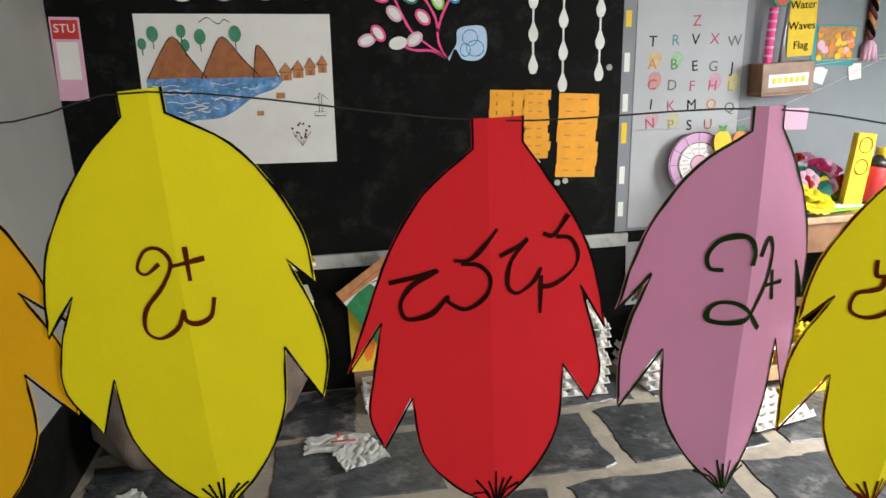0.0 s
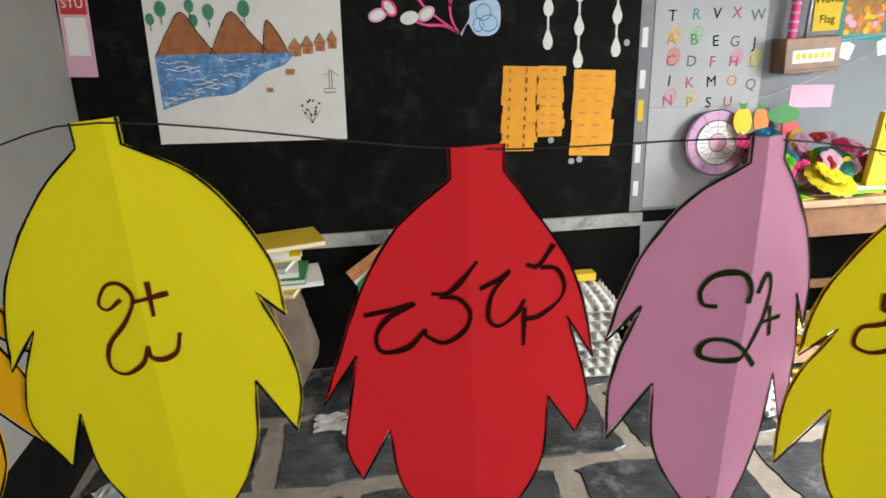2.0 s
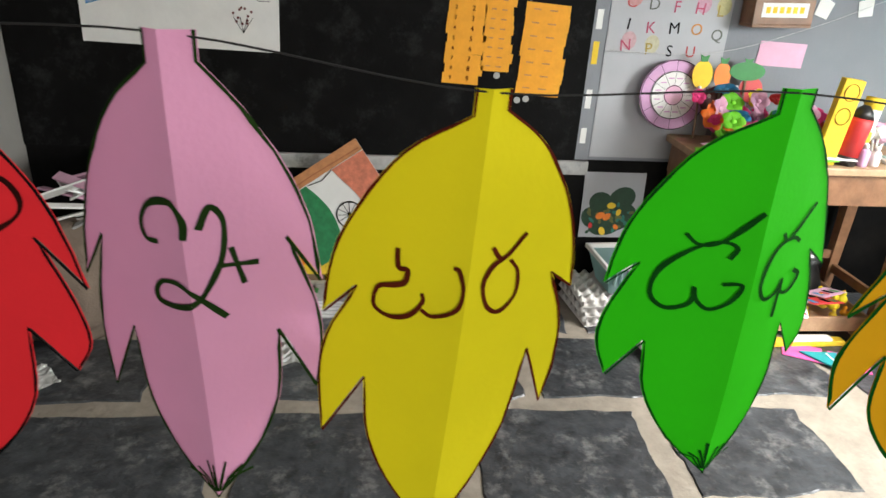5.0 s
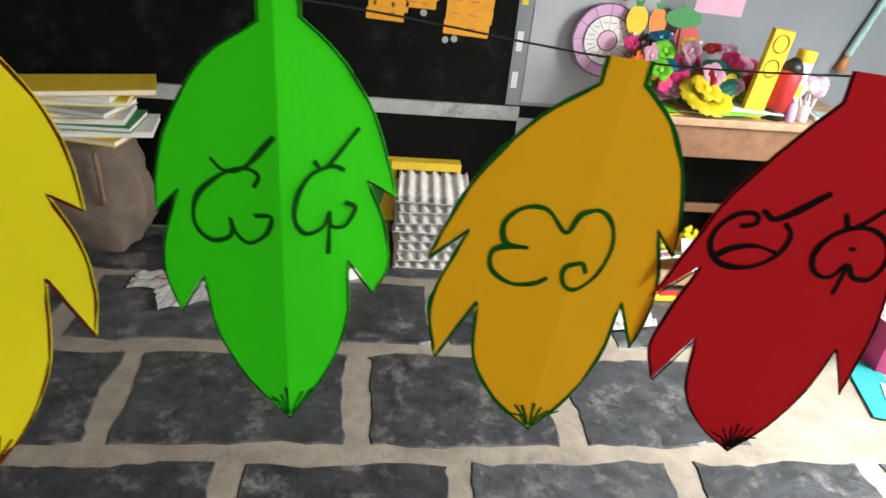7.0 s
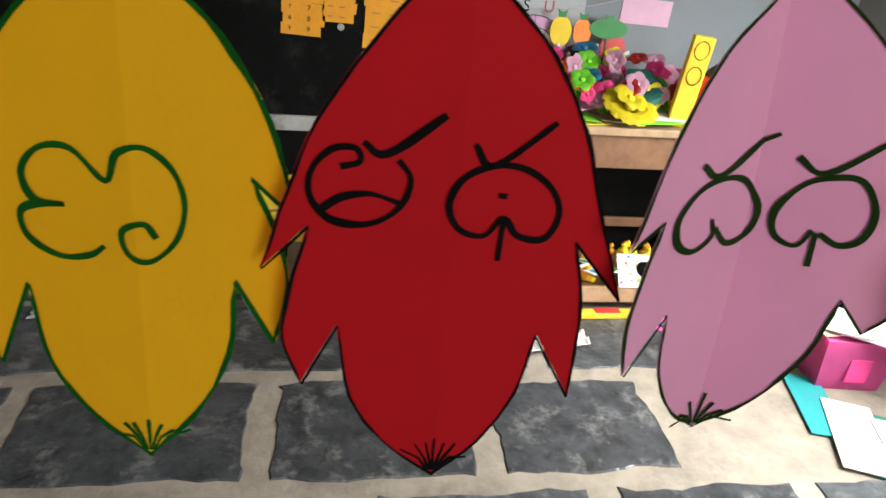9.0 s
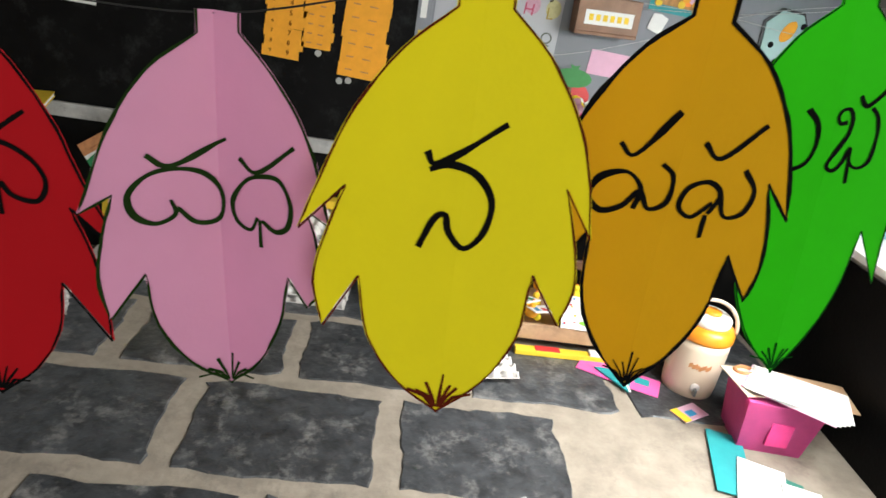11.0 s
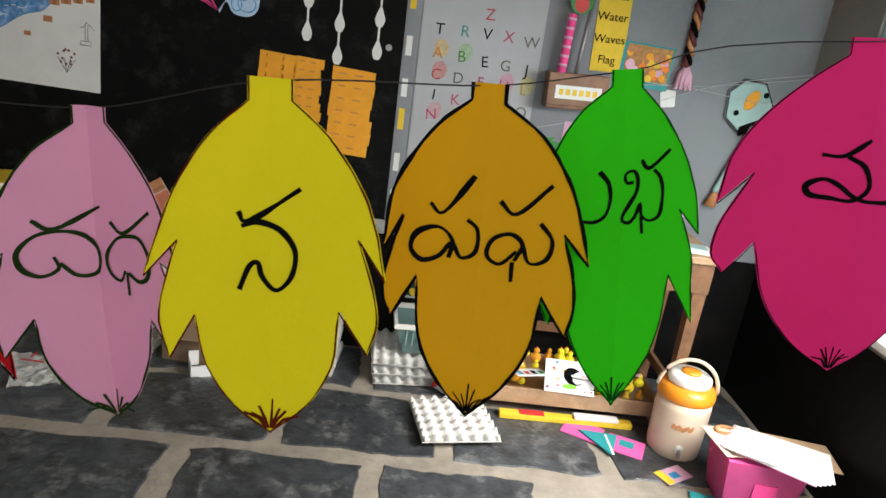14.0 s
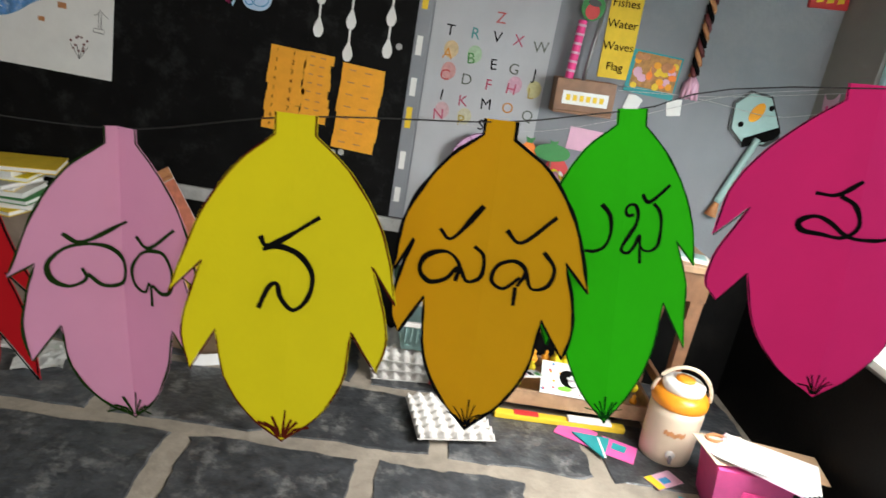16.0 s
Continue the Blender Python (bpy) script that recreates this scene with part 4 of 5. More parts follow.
for pts in ([(0.06, -0.03, 1.07), (0.5, -0.03, 1.08), (0.9, -0.03, 1.2), (1.3, -0.03, 1.36), (X1 - 0.01, -0.05, 1.45)], [(0.85, -0.03, 1.33), (1.2, -0.03, 1.33), (1.5, -0.03, 1.31), (X1 - 0.01, -0.12, 1.36)], [(0.85, -0.04, 1.31), (1.25, -0.04, 1.35), (X1 - 0.01, -0.3, 1.46)]):
    tagged(obj("wall_string", tube(smooth_line(pts, 5), 0.0012, 5), M_PALE_STRING), "thin pale string along the wall", "string", "strings on the wall")

# ---- the table and what stands on it ----
TX0, TX1, TY0, TY1, TZ = 0.37, 1.29, -0.47, -0.035, 0.75
tab = thing("wooden_table", ((TX0 + TX1) / 2, (TY0 + TY1) / 2, 0), 0, "worn brown wooden table against the wall", "table")
hx, hy = (TX1 - TX0) / 2, (TY1 - TY0) / 2
part("tabletop", box((-hx, -hy, TZ - 0.028), (hx, hy, TZ), 0.004), M_WOODTOP, tab)
for a, b in (((-hx + 0.02, -hy + 0.02, 0.60), (hx - 0.02, -hy + 0.042, TZ - 0.028)), ((-hx + 0.02, hy - 0.042, 0.60), (hx - 0.02, hy - 0.02, TZ - 0.028)),
             ((-hx + 0.02, -hy + 0.042, 0.60), (-hx + 0.042, hy - 0.042, TZ - 0.028)), ((hx - 0.042, -hy + 0.042, 0.60), (hx - 0.02, hy - 0.042, TZ - 0.028))):
    part("apron", box(a, b, 0.002), M_WOOD, tab)
for sx in (-1, 1):
    for sy in (-1, 1):
        x, y = sx * (hx - 0.05), sy * (hy - 0.05)
        bm = bmesh.new()
        rings = [[bm.verts.new((x + sx * o + a * w, y + b * w, z)) for a, b in ((-1, -1), (1, -1), (1, 1), (-1, 1))] for z, w, o in ((0, 0.019, 0.0), (0.3, 0.022, 0), (0.6, 0.026, 0), (0.72, 0.026, 0))]
        for r0, r1 in zip(rings, rings[1:]):
            for k in range(4):
                bm.faces.new((r0[k], r0[(k + 1) % 4], r1[(k + 1) % 4], r1[k]))
        bm.faces.new(list(reversed(rings[0])))
        bm.faces.new(rings[-1])
        part("leg", bm, M_WOOD, tab)
for a, b in (((-hx + 0.07, hy - 0.06, 0.22), (hx - 0.07, hy - 0.04, 0.26)), ((-hx + 0.04, -hy + 0.07, 0.16), (-hx + 0.06, hy - 0.07, 0.20)), ((hx - 0.06, -hy + 0.07, 0.16), (hx - 0.04, hy - 0.07, 0.20))):
    part("stretcher", box(a, b, 0.003), M_WOOD, tab)

rack = thing("toy_crate", (0.83, -0.27, 0), 0, "shallow wooden crate full of yellow toys under the table", "crate")
part("crate_bottom", box((-0.36, -0.16, 0.055), (0.36, 0.15, 0.07), 0.002), M_WOODTOP, rack)
for nm, a, b in (("long_board", (-0.36, -0.175, 0.05), (0.36, -0.16, 0.115)), ("long_board", (-0.36, 0.15, 0.05), (0.36, 0.165, 0.115)), ("end_board", (-0.375, -0.175, 0.0), (-0.36, 0.165, 0.115)), ("end_board", (0.36, -0.175, 0.0), (0.375, 0.165, 0.115))):
    part(nm, box(a, b, 0.002), M_WOODTOP, rack)
for k in range(46):
    x, y = rnd.uniform(-0.33, 0.32), rnd.uniform(-0.14, 0.13)
    z, r = 0.085 + rnd.uniform(0, 0.07), rnd.uniform(0.016, 0.03)
    toy = thing("toy", (0.83 + x, -0.27 + y, z), rnd.uniform(0, 180), "small rounded yellow plastic toy", "toy", "toys in the crate")
    bm = lathe([(r * 0.3, -r), (r * 0.85, -r * 0.6), (r, 0), (r * 0.8, r * 0.5), (r * 0.35, r * 0.8), (r * 0.55, r * 1.15), (r * 0.5, r * 1.5), (r * 0.15, r * 1.75)], 10)
    part("toy_body", bm, rnd.choice((M_YELLOW_P, M_LEMON, M_ORANGE_P, M_YELLOW_P)), toy)
    part("knob", lathe([(r * 0.1, r * 1.7), (r * 0.2, r * 1.8), (r * 0.05, r * 1.95)], 8), M_ORANGE, toy)
for k, (x, y, a, m) in enumerate(((0.66, -0.40, 14, M_WHITE), (0.9, -0.39, -8, M_WHITE), (1.05, -0.34, 20, M_PALEPINK), (0.98, -0.42, 5, M_RED), (0.55, -0.38, 30, M_WHITE))):
    c = thing("picture_card", (x, y, 0.165 + 0.004 * k), a, "printed picture card lying on the toys", "card", "cards on the crate", rx=-14)
    part("card", box((-0.07, -0.05, 0), (0.07, 0.05, 0.004), 0.001), m, c)
    for j in range(4):
        part("printed_patch", box((-0.055 + 0.03 * j, -0.03, 0.004), (-0.035 + 0.03 * j, 0.02 - 0.01 * (j % 2), 0.0048)), (M_BLUE, M_RED, M_INK, M_GREEN)[j], c)
yb = thing("yellow_strip", (0.83, -0.475, 0.0), 1, "long yellow plastic strip on the floor before the crate", "strip")
part("strip", box((-0.28, -0.02, 0.005), (0.26, 0.02, 0.03), 0.004), M_YELLOW_P, yb)
part("white_sleeve", box((0.02, -0.022, 0.03), (0.2, 0.018, 0.042), 0.003), M_WHITE, yb)
part("red_patch", box((-0.2, -0.018, 0.03), (-0.1, 0.016, 0.034), 0.001), M_RED, yb)
blk = thing("black_vase", (1.08, -0.14, 0.0), 0, "round black pot in the shade under the table", "pot")
part("pot", lathe([(0.04, 0), (0.075, 0.05), (0.085, 0.12), (0.06, 0.19), (0.045, 0.22), (0.06, 0.25), (0.05, 0.25)], 20), M_BKPLASTIC, blk)
part("lid", lathe([(0.052, 0.25), (0.03, 0.27), (0.012, 0.29)], 16), M_STEEL, blk)

dial = thing("paper_dial", (0.356, -0.048, 0.912), 0, "pink and white paper learning wheel leaning on the wall", "learning wheel", rx=-6)
part("outer_disc", sheet(ellipse(0, 0, 0.138, 0.138, 48), 0.006), M_LILAC, dial)
part("middle_ring", sheet(ellipse(0, 0, 0.095, 0.095, 40), 0.002, y=-0.0065), M_WHITE, dial)
part("inner_disc", sheet(ellipse(0, 0, 0.04, 0.04, 28), 0.002, y=-0.009), M_PALEPINK, dial)
for k in range(12):
    a = k * math.pi / 6
    part("spoke_line", ribbon([(0.042 * math.cos(a), 0.042 * math.sin(a)), (0.136 * math.cos(a), 0.136 * math.sin(a))], 0.0015, None, None, 0.0092), M_INK, dial)
    for r in (0.068, 0.115):
        b = a + 0.26
        part("writing", sheet([(r * math.cos(b) + x, r * math.sin(b) + z) for x, z in ((-0.012, -0.003), (0.012, -0.002), (0.012, 0.003), (-0.012, 0.002))], 0.0004, y=-0.009), M_LILAC, dial)
for r in (0.095, 0.138, 0.04):
    e = ellipse(0, 0, r - 0.002, r - 0.002, 40)
    part("ring_line", ribbon(e + e[:1], 0.003, None, None, 0.0112), M_INK, dial)

for k, (x, y, a, m) in enumerate(((0.47, -0.40, 12, M_YELLOW_P), (0.56, -0.36, -10, M_WHITE), (0.45, -0.37, -20, M_LIME), (0.62, -0.39, 6, M_BROWN), (0.74, -0.42, 10, M_LIME), (0.82, -0.40, -6, M_WHITE), (0.50, -0.30, 30, M_PALEPINK))):
    c = thing("loose_sheet", (x, y, TZ + 0.001 + 0.005 * k), a, "coloured paper sheet lying on the table", "paper", "sheets on the table")
    part("paper", box((-0.10, -0.055, 0), (0.10, 0.055, 0.003), 0.001), m, c)


def paper_flower(at, petals, r, colours, tilt, spin, label):
    fl = thing("paper_flower", at, spin, label, "paper flower", "paper flowers on the table", "", tilt)
    for k in range(petals):
        a = 2 * math.pi * k / petals
        bm = bmesh.new()
        rows = []
        for i in range(5):
            t = i / 4
            w = r * 0.52 * math.sin(math.pi * (0.12 + 0.80 * t)) + 0.002
            d, h = 0.2 * r + t * r, 0.25 * r * math.sin(t * 2.6)
            rows.append([bm.verts.new((d * math.cos(a) - s * w * math.sin(a), d * math.sin(a) + s * w * math.cos(a), h - 0.1 * r * s * s + 0.06 * r * s * s)) for s in (-1, 0, 1)])
        for p, q in zip(rows, rows[1:]):
            for s in (0, 1):
                bm.faces.new((p[s], p[s + 1], q[s + 1], q[s]))
        bmesh.ops.solidify(bm, geom=bm.faces[:], thickness=0.002)
        part("petal", bm, colours[k % len(colours)], fl)
    part("flower_centre", lathe([(r * 0.24, -0.003), (r * 0.27, r * 0.12), (r * 0.12, r * 0.22)], 10), colours[-1], fl)
    return fl


MIX = (M_HOTPINK, M_HOTPINK, M_ORANGE, M_LIME, M_BLUE, M_DGREEN, M_LEMON, M_PALEPINK, M_PALEPINK, M_RED, M_LIME)
rf = random.Random(11)
for k in range(66):
    x = rf.uniform(0.42, 0.88)
    y = rf.uniform(-0.36, -0.10)
    z = TZ + 0.03 + rf.uniform(0.0, 0.20) * (0.5 + (y + 0.36) * 2.2)
    c = [rf.choice(MIX)]
    paper_flower((x, y, z), 5, rf.uniform(0.026, 0.042), c, rf.uniform(20, 85), rf.uniform(-50, 50), "small bright paper flower in a heap on the table")
paper_flower((0.635, -0.40, TZ + 0.055), 12, 0.085, [M_LEMON], 28, 10, "large lemon yellow paper flower on the table edge")
paper_flower((0.635, -0.395, TZ + 0.085), 8, 0.055, [M_LEMON], 30, 30, "inner whorl of the lemon yellow paper flower")
paper_flower((0.70, -0.33, TZ + 0.11), 6, 0.07, [M_DGREEN], 40, 0, "dark green paper leaf rosette on the table")
for x, z, rx_, rz_, m, nm in ((0.452, 1.0, 0.042, 0.055, M_YELLOW_P, "pineapple_cutout"), (0.535, 1.0, 0.035, 0.05, M_ORANGE, "carrot_cutout"), (0.635, 1.02, 0.075, 0.036, M_GREEN, "melon_cutout"), (0.665, 0.95, 0.05, 0.05, M_RED, "apple_cutout"), (0.55, 0.90, 0.09, 0.06, M_MAROON, "berry_cutout")):
    c = thing("fruit_cutout", (x, -0.07, z), 0, "painted paper fruit shape standing on the table heap", "paper cutout", "fruit cutouts", rx=-8)
    part("fruit", sheet(ellipse(0, 0, rx_, rz_, 22), 0.003), m, c)
    part("stalk", sheet([(-0.012, rz_ * 0.9), (0.012, rz_ * 0.9), (0.02, rz_ * 1.4), (0, rz_ * 1.25), (-0.018, rz_ * 1.4)], 0.003, y=-0.001), M_GREEN, c)
    part("prop", box((-0.004, 0.001, TZ - z + 0.0), (0.004, 0.006, 0)), M_BROWN, c)
for k in range(20):
    x, z = rf.uniform(0.44, 0.75), rf.uniform(0.88, 0.96)
    b = thing("white_bead", (x, -0.085, z), 0, "small white bead on the flower heap", "bead", "beads on the heap")
    part("bead", lathe([(0.002, -0.008), (0.008, -0.003), (0.008, 0.003), (0.002, 0.008)], 8), M_WHITE, b)

cd = thing("yellow_box", (0.82, -0.40, TZ), -14, "tall yellow card box with drawn circles", "box", ry=5)
part("carton", box((-0.035, -0.022, 0), (0.035, 0.022, 0.31), 0.003), M_YELLOW_P, cd)
for z in (0.265, 0.18):
    e = ellipse(0, z, 0.024, 0.03, 24)
    part("drawn_ring", ribbon(e + e[:1], 0.003, None, None, 0.0235), M_BROWNINK, cd)
rc = thing("red_canister", (0.90, -0.40, TZ), 0, "red plastic canister with black base", "canister", ry=8)
part("base", lathe([(0.044, 0), (0.046, 0.03), (0.044, 0.035)], 24), M_BKPLASTIC, rc)
part("body", lathe([(0.043, 0.035), (0.044, 0.16), (0.040, 0.175)], 24), M_RED, rc)
part("cap", lathe([(0.041, 0.175), (0.030, 0.2), (0.012, 0.22)], 24), M_BKPLASTIC, rc)
wt = thing("striped_tube", (0.965, -0.36, TZ), 0, "white cardboard tube with yellow bands", "tube", ry=6)
for k in range(6):
    part("band", lathe([(0.032, k * 0.04), (0.033, k * 0.04 + 0.002), (0.033, k * 0.04 + 0.038), (0.032, k * 0.04 + 0.04)], 22), (M_WHITE, M_WHITE, M_YELLOW_P, M_WHITE, M_WHITE, M_YELLOW_P)[k], wt)
for x, y, m, h in ((0.955, -0.43, M_LILAC, 0.08), (1.01, -0.42, M_WHPLASTIC, 0.07)):
    sb = thing("small_bottle", (x, y, TZ), 0, "small plastic bottle with white cap on the table", "bottle", "small bottles")
    part("bottle_body", lathe([(0.016, 0), (0.019, 0.005), (0.019, h * 0.7), (0.009, h * 0.85)], 16), m, sb)
    part("cap", lathe([(0.010, h * 0.85), (0.010, h), (0.008, h + 0.003)], 12), M_WHPLASTIC, sb)
pf = thing("paper_bouquet", (1.13, -0.27, TZ), 0, "pale pink crumpled paper flowers on white stems", "paper bouquet")
for k in range(16):
    a, d = rf.uniform(0, 6.28), rf.uniform(0.01, 0.085)
    x, y, h = d * math.cos(a), 0.7 * d * math.sin(a), rf.uniform(0.05, 0.10)
    part("stem", tube([(x * 0.5, y * 0.5, 0.002), (x, y, h)], 0.004, 5), M_WHITE, pf)
    bm = bmesh.new()
    bmesh.ops.create_icosphere(bm, subdivisions=2, radius=0.026)
    for v in bm.verts:
        v.co = v.co * (1 + 0.45 * noise.noise(v.co * 70 + Vector((k, 0, 0)))) + Vector((x, y, h + 0.01))
    part("bloom", bm, M_PALEPINK if k % 3 else M_WHITE, pf)
tr = thing("white_tray", (1.17, -0.38, TZ), -12, "small white plastic tray on the table corner", "tray")
part("tray_base", box((-0.09, -0.05, 0), (0.09, 0.05, 0.014), 0.004), M_WHPLASTIC, tr)
part("tray_rim", box((-0.075, -0.036, 0.014), (0.075, 0.036, 0.018), 0.001), M_CRATE, tr)

# ---- egg trays ----


def egg_tray_mesh():
    bm = bmesh.new()
    n, s = 36, 0.295
    grid = []
    for i in range(n + 1):
        row = []
        for j in range(n + 1):
            u, v = i / n, j / n
            a, b = math.cos(u * 6 * 2 * math.pi), math.cos(v * 6 * 2 * math.pi)
            z = 0.026 + 0.0105 * (a + b)
            if i in (0, n) or j in (0, n):
                z = 0.012
            row.append(bm.verts.new(((u - 0.5) * s, (v - 0.5) * s, z)))
        grid.append(row)
    low = [[bm.verts.new((v.co.x, v.co.y, v.co.z - 0.004)) for v in row] for row in grid]
    for i in range(n):
        for j in range(n):
            f = bm.faces.new((grid[i][j], grid[i + 1][j], grid[i + 1][j + 1], grid[i][j + 1]))
            f.smooth = True
            bm.faces.new((low[i][j + 1], low[i + 1][j + 1], low[i + 1][j], low[i][j]))
    for i in range(n):
        for a, b in ((grid[i][0], grid[i + 1][0]), (grid[i][n], grid[i + 1][n]), (grid[0][i], grid[0][i + 1]), (grid[n][i], grid[n][i + 1])):
            pa, pb = a.co - Vector((0, 0, 0.004)), b.co - Vector((0, 0, 0.004))
            bm.faces.new((a, b, bm.verts.new(pb), bm.verts.new(pa)))
    me = bpy.data.meshes.new("pulp")
    bm.to_mesh(me)
    bm.free()
    me.materials.append(M_EGG)
    return me


TRAY = egg_tray_mesh()


def egg_tray(at, rz, label, group, rx=0.0):
    t = thing("egg_tray", at, rz, label, "egg tray", group, "", rx)
    p = new("pulp", TRAY)
    p.parent = t
    return t


for k in range(8):
    egg_tray((-0.28 + rnd.uniform(-0.008, 0.008), -0.175 + rnd.uniform(-0.008, 0.008), 0.001 + 0.042 * k), rnd.uniform(-4, 4), "grey pulp egg tray in a tall stack by the wall", "stacked egg trays")
for k in range(3):
    egg_tray((0.16 + rnd.uniform(-0.01, 0.01), -0.18, 0.001 + 0.042 * k), 5 + rnd.uniform(-4, 4), "grey pulp egg tray in a low stack by the wall", "stacked egg trays")
egg_tray((0.362, -0.595, 0.022), 11, "single grey pulp egg tray lying on slate floor", "floor egg tray", -2)

yp = thing("yellow_carton", (-0.30, -0.05, 0.34), 0, "flat yellow printed carton above the egg trays", "carton")
part("carton", box((-0.15, -0.03, 0.0), (0.14, 0.03, 0.035), 0.003), M_YELLOW_P, yp)
cr = thing("plastic_basket", (0.22, -0.19, 0.128), 4, "pale green plastic basket on egg trays", "basket")
bm = bmesh.new()
ring = [[bm.verts.new((sx * w, sy * d, z)) for sx, sy in ((-1, -1), (1, -1), (1, 1), (-1, 1))] for z, w, d in ((0, 0.08, 0.075), (0.13, 0.12, 0.11))]
for k in range(4):
    bm.faces.new((ring[0][k], ring[0][(k + 1) % 4], ring[1][(k + 1) % 4], ring[1][k]))
bm.faces.new(list(reversed(ring[0])))
bmesh.ops.solidify(bm, geom=bm.faces[:], thickness=0.004)
part("basket_body", bm, M_CRATE, cr)
bm = bmesh.new()
for a, b in (((-0.13, -0.122, 0.125), (0.13, -0.105, 0.145)), ((-0.13, 0.105, 0.125), (0.13, 0.122, 0.145)), ((-0.13, -0.105, 0.125), (-0.115, 0.105, 0.145)), ((0.115, -0.105, 0.125), (0.13, 0.105, 0.145))):
    box(a, b, 0.003, bm)
part("rim", bm, M_WHPLASTIC, cr)
for k in range(7):
    part("rib", box((-0.075 + k * 0.025 - 0.002, -0.112, 0.05), (-0.075 + k * 0.025 + 0.002, -0.09, 0.125)), M_CRATE, cr)
M_BUSH = mat("printed_dark_green", (0.012, 0.05, 0.022), 0.6, 0.3, 30, 0.05)
M_OLIVELEAF = mat("printed_olive", (0.12, 0.13, 0.03), 0.6, 0.25, 30, 0.05)
fpo = thing("flower_poster", (0.19, -0.03, 0.28), 0, "poster of green bush with orange flowers leaning on the wall", "poster", rx=-5)
part("paper", sheet(rect(-0.13, 0.0, 0.14, 0.29), 0.003), M_CHART, fpo)
for k, (x, z, w, d, tilt) in enumerate(((0.045, 0.175, 0.062, 0.05, 0.5), (-0.045, 0.155, 0.055, 0.048, -0.3), (-0.08, 0.09, 0.045, 0.05, 0.9), (0.02, 0.09, 0.075, 0.06, 0.0), (0.07, 0.10, 0.05, 0.055, 0.2), (-0.02, 0.045, 0.07, 0.035, 0.1))):
    part("printed_bush", sheet(ellipse(x, z, w, d, 18, tilt), 0.0006, y=-0.0035 - 0.0002 * k), M_BUSH, fpo)
for k in range(34):
    x, z = rf.uniform(-0.10, 0.10), rf.uniform(0.02, 0.15)
    part("printed_leaf", sheet(ellipse(x, z, rf.uniform(0.008, 0.018), 0.007, 9, rf.uniform(0, 3)), 0.0006, y=-0.0050 - 0.0001 * k), rf.choice((M_BUSH, M_DGREEN, M_OLIVELEAF, M_OLIVELEAF)), fpo)
for k, (x, z, w, m) in enumerate(((0.0, 0.145, 0.02, "y"), (-0.045, 0.10, 0.022, "o"), (-0.015, 0.095, 0.02, "o"), (0.035, 0.115, 0.016, "y"), (-0.085, 0.055, 0.013, "r"), (-0.03, 0.03, 0.02, "y"), (0.03, 0.05, 0.014, "o"))):
    part("printed_flower", sheet(ellipse(x, z, w, w * 0.7, 11, 0.4 * k), 0.0006, y=-0.0088 - 0.0001 * k), {"y": M_YELLOW_P, "o": M_ORANGE, "r": M_RED}[m], fpo)
rbag = thing("red_white_bag", (0.36, -0.30, 0), 20, "small red and white striped bag on the floor", "bag")
bm = lathe([(0.05, 0), (0.085, 0.02), (0.09, 0.06), (0.05, 0.10), (0.02, 0.115)], 16)
for v in bm.verts:
    v.co += Vector((0, 0, 0.0)) + v.co * 0.25 * noise.noise(v.co * 25)
part("bag_body", bm, M_WHITE, rbag)
for k in range(5):
    turn = 0.9 * k - 3.0
    pts = smooth_line([(0.088 * math.cos(turn + 0.25 * q), 0.088 * math.sin(turn + 0.25 * q), 0.025 + 0.018 * q + 0.012 * math.sin(k * 2.1 + q)) for q in range(4)], 4)
    part("red_stripe", tube(pts, [0.006 + 0.010 * math.sin(math.pi * q / (len(pts) - 1)) for q in range(len(pts))], 7), M_RED, rbag)

M_CLEAR = mat("clear_plastic", (0.85, 0.9, 0.93), 0.12, 0.02, 10, 0.05, 60, trans=0.9)
cb = thing("clear_bottle", (0.352, -0.125, 0.0), 0, "clear plastic water bottle with a pale cap on the floor", "bottle")
part("bottle_body", lathe([(0.034, 0.0), (0.039, 0.006), (0.040, 0.06), (0.037, 0.07), (0.040, 0.08), (0.040, 0.15), (0.037, 0.16), (0.040, 0.17), (0.040, 0.24), (0.030, 0.28), (0.016, 0.305), (0.015, 0.32)], 24), M_CLEAR, cb)
part("cap", lathe([(0.018, 0.318), (0.019, 0.322), (0.019, 0.342), (0.016, 0.346)], 18), M_WHPLASTIC, cb)
pk = thing("picture_book", (0.82, -0.452, 0.118), -3, "white printed book with a black oval leaning on the crate", "book", rx=-42)
part("page_block", box((-0.10, -0.003, 0.0), (0.10, 0.004, 0.135), 0.001), M_WHITE, pk)
part("printed_oval", sheet(ellipse(0.015, 0.07, 0.042, 0.034, 24, -0.5), 0.0006, y=-0.0035), M_INK, pk)
part("printed_oval", sheet(ellipse(0.035, 0.066, 0.022, 0.026, 20, -0.5), 0.0006, y=-0.0043), M_WHITE, pk)
part("printed_oval", sheet(ellipse(0.0, 0.028, 0.03, 0.010, 16), 0.0006, y=-0.0040), M_LIME, pk)
rb = random.Random(21)
for k in range(26):
    x, z = rb.uniform(-0.092, 0.092), rb.uniform(0.008, 0.127)
    part("printed_spot", sheet(ellipse(x, z, rb.uniform(0.003, 0.007), rb.uniform(0.003, 0.006), 8), 0.0004, y=-0.0033), rb.choice((M_SKYBLUE, M_ORANGE_P, M_PALEPINK, M_RED, M_BLUE)), pk)

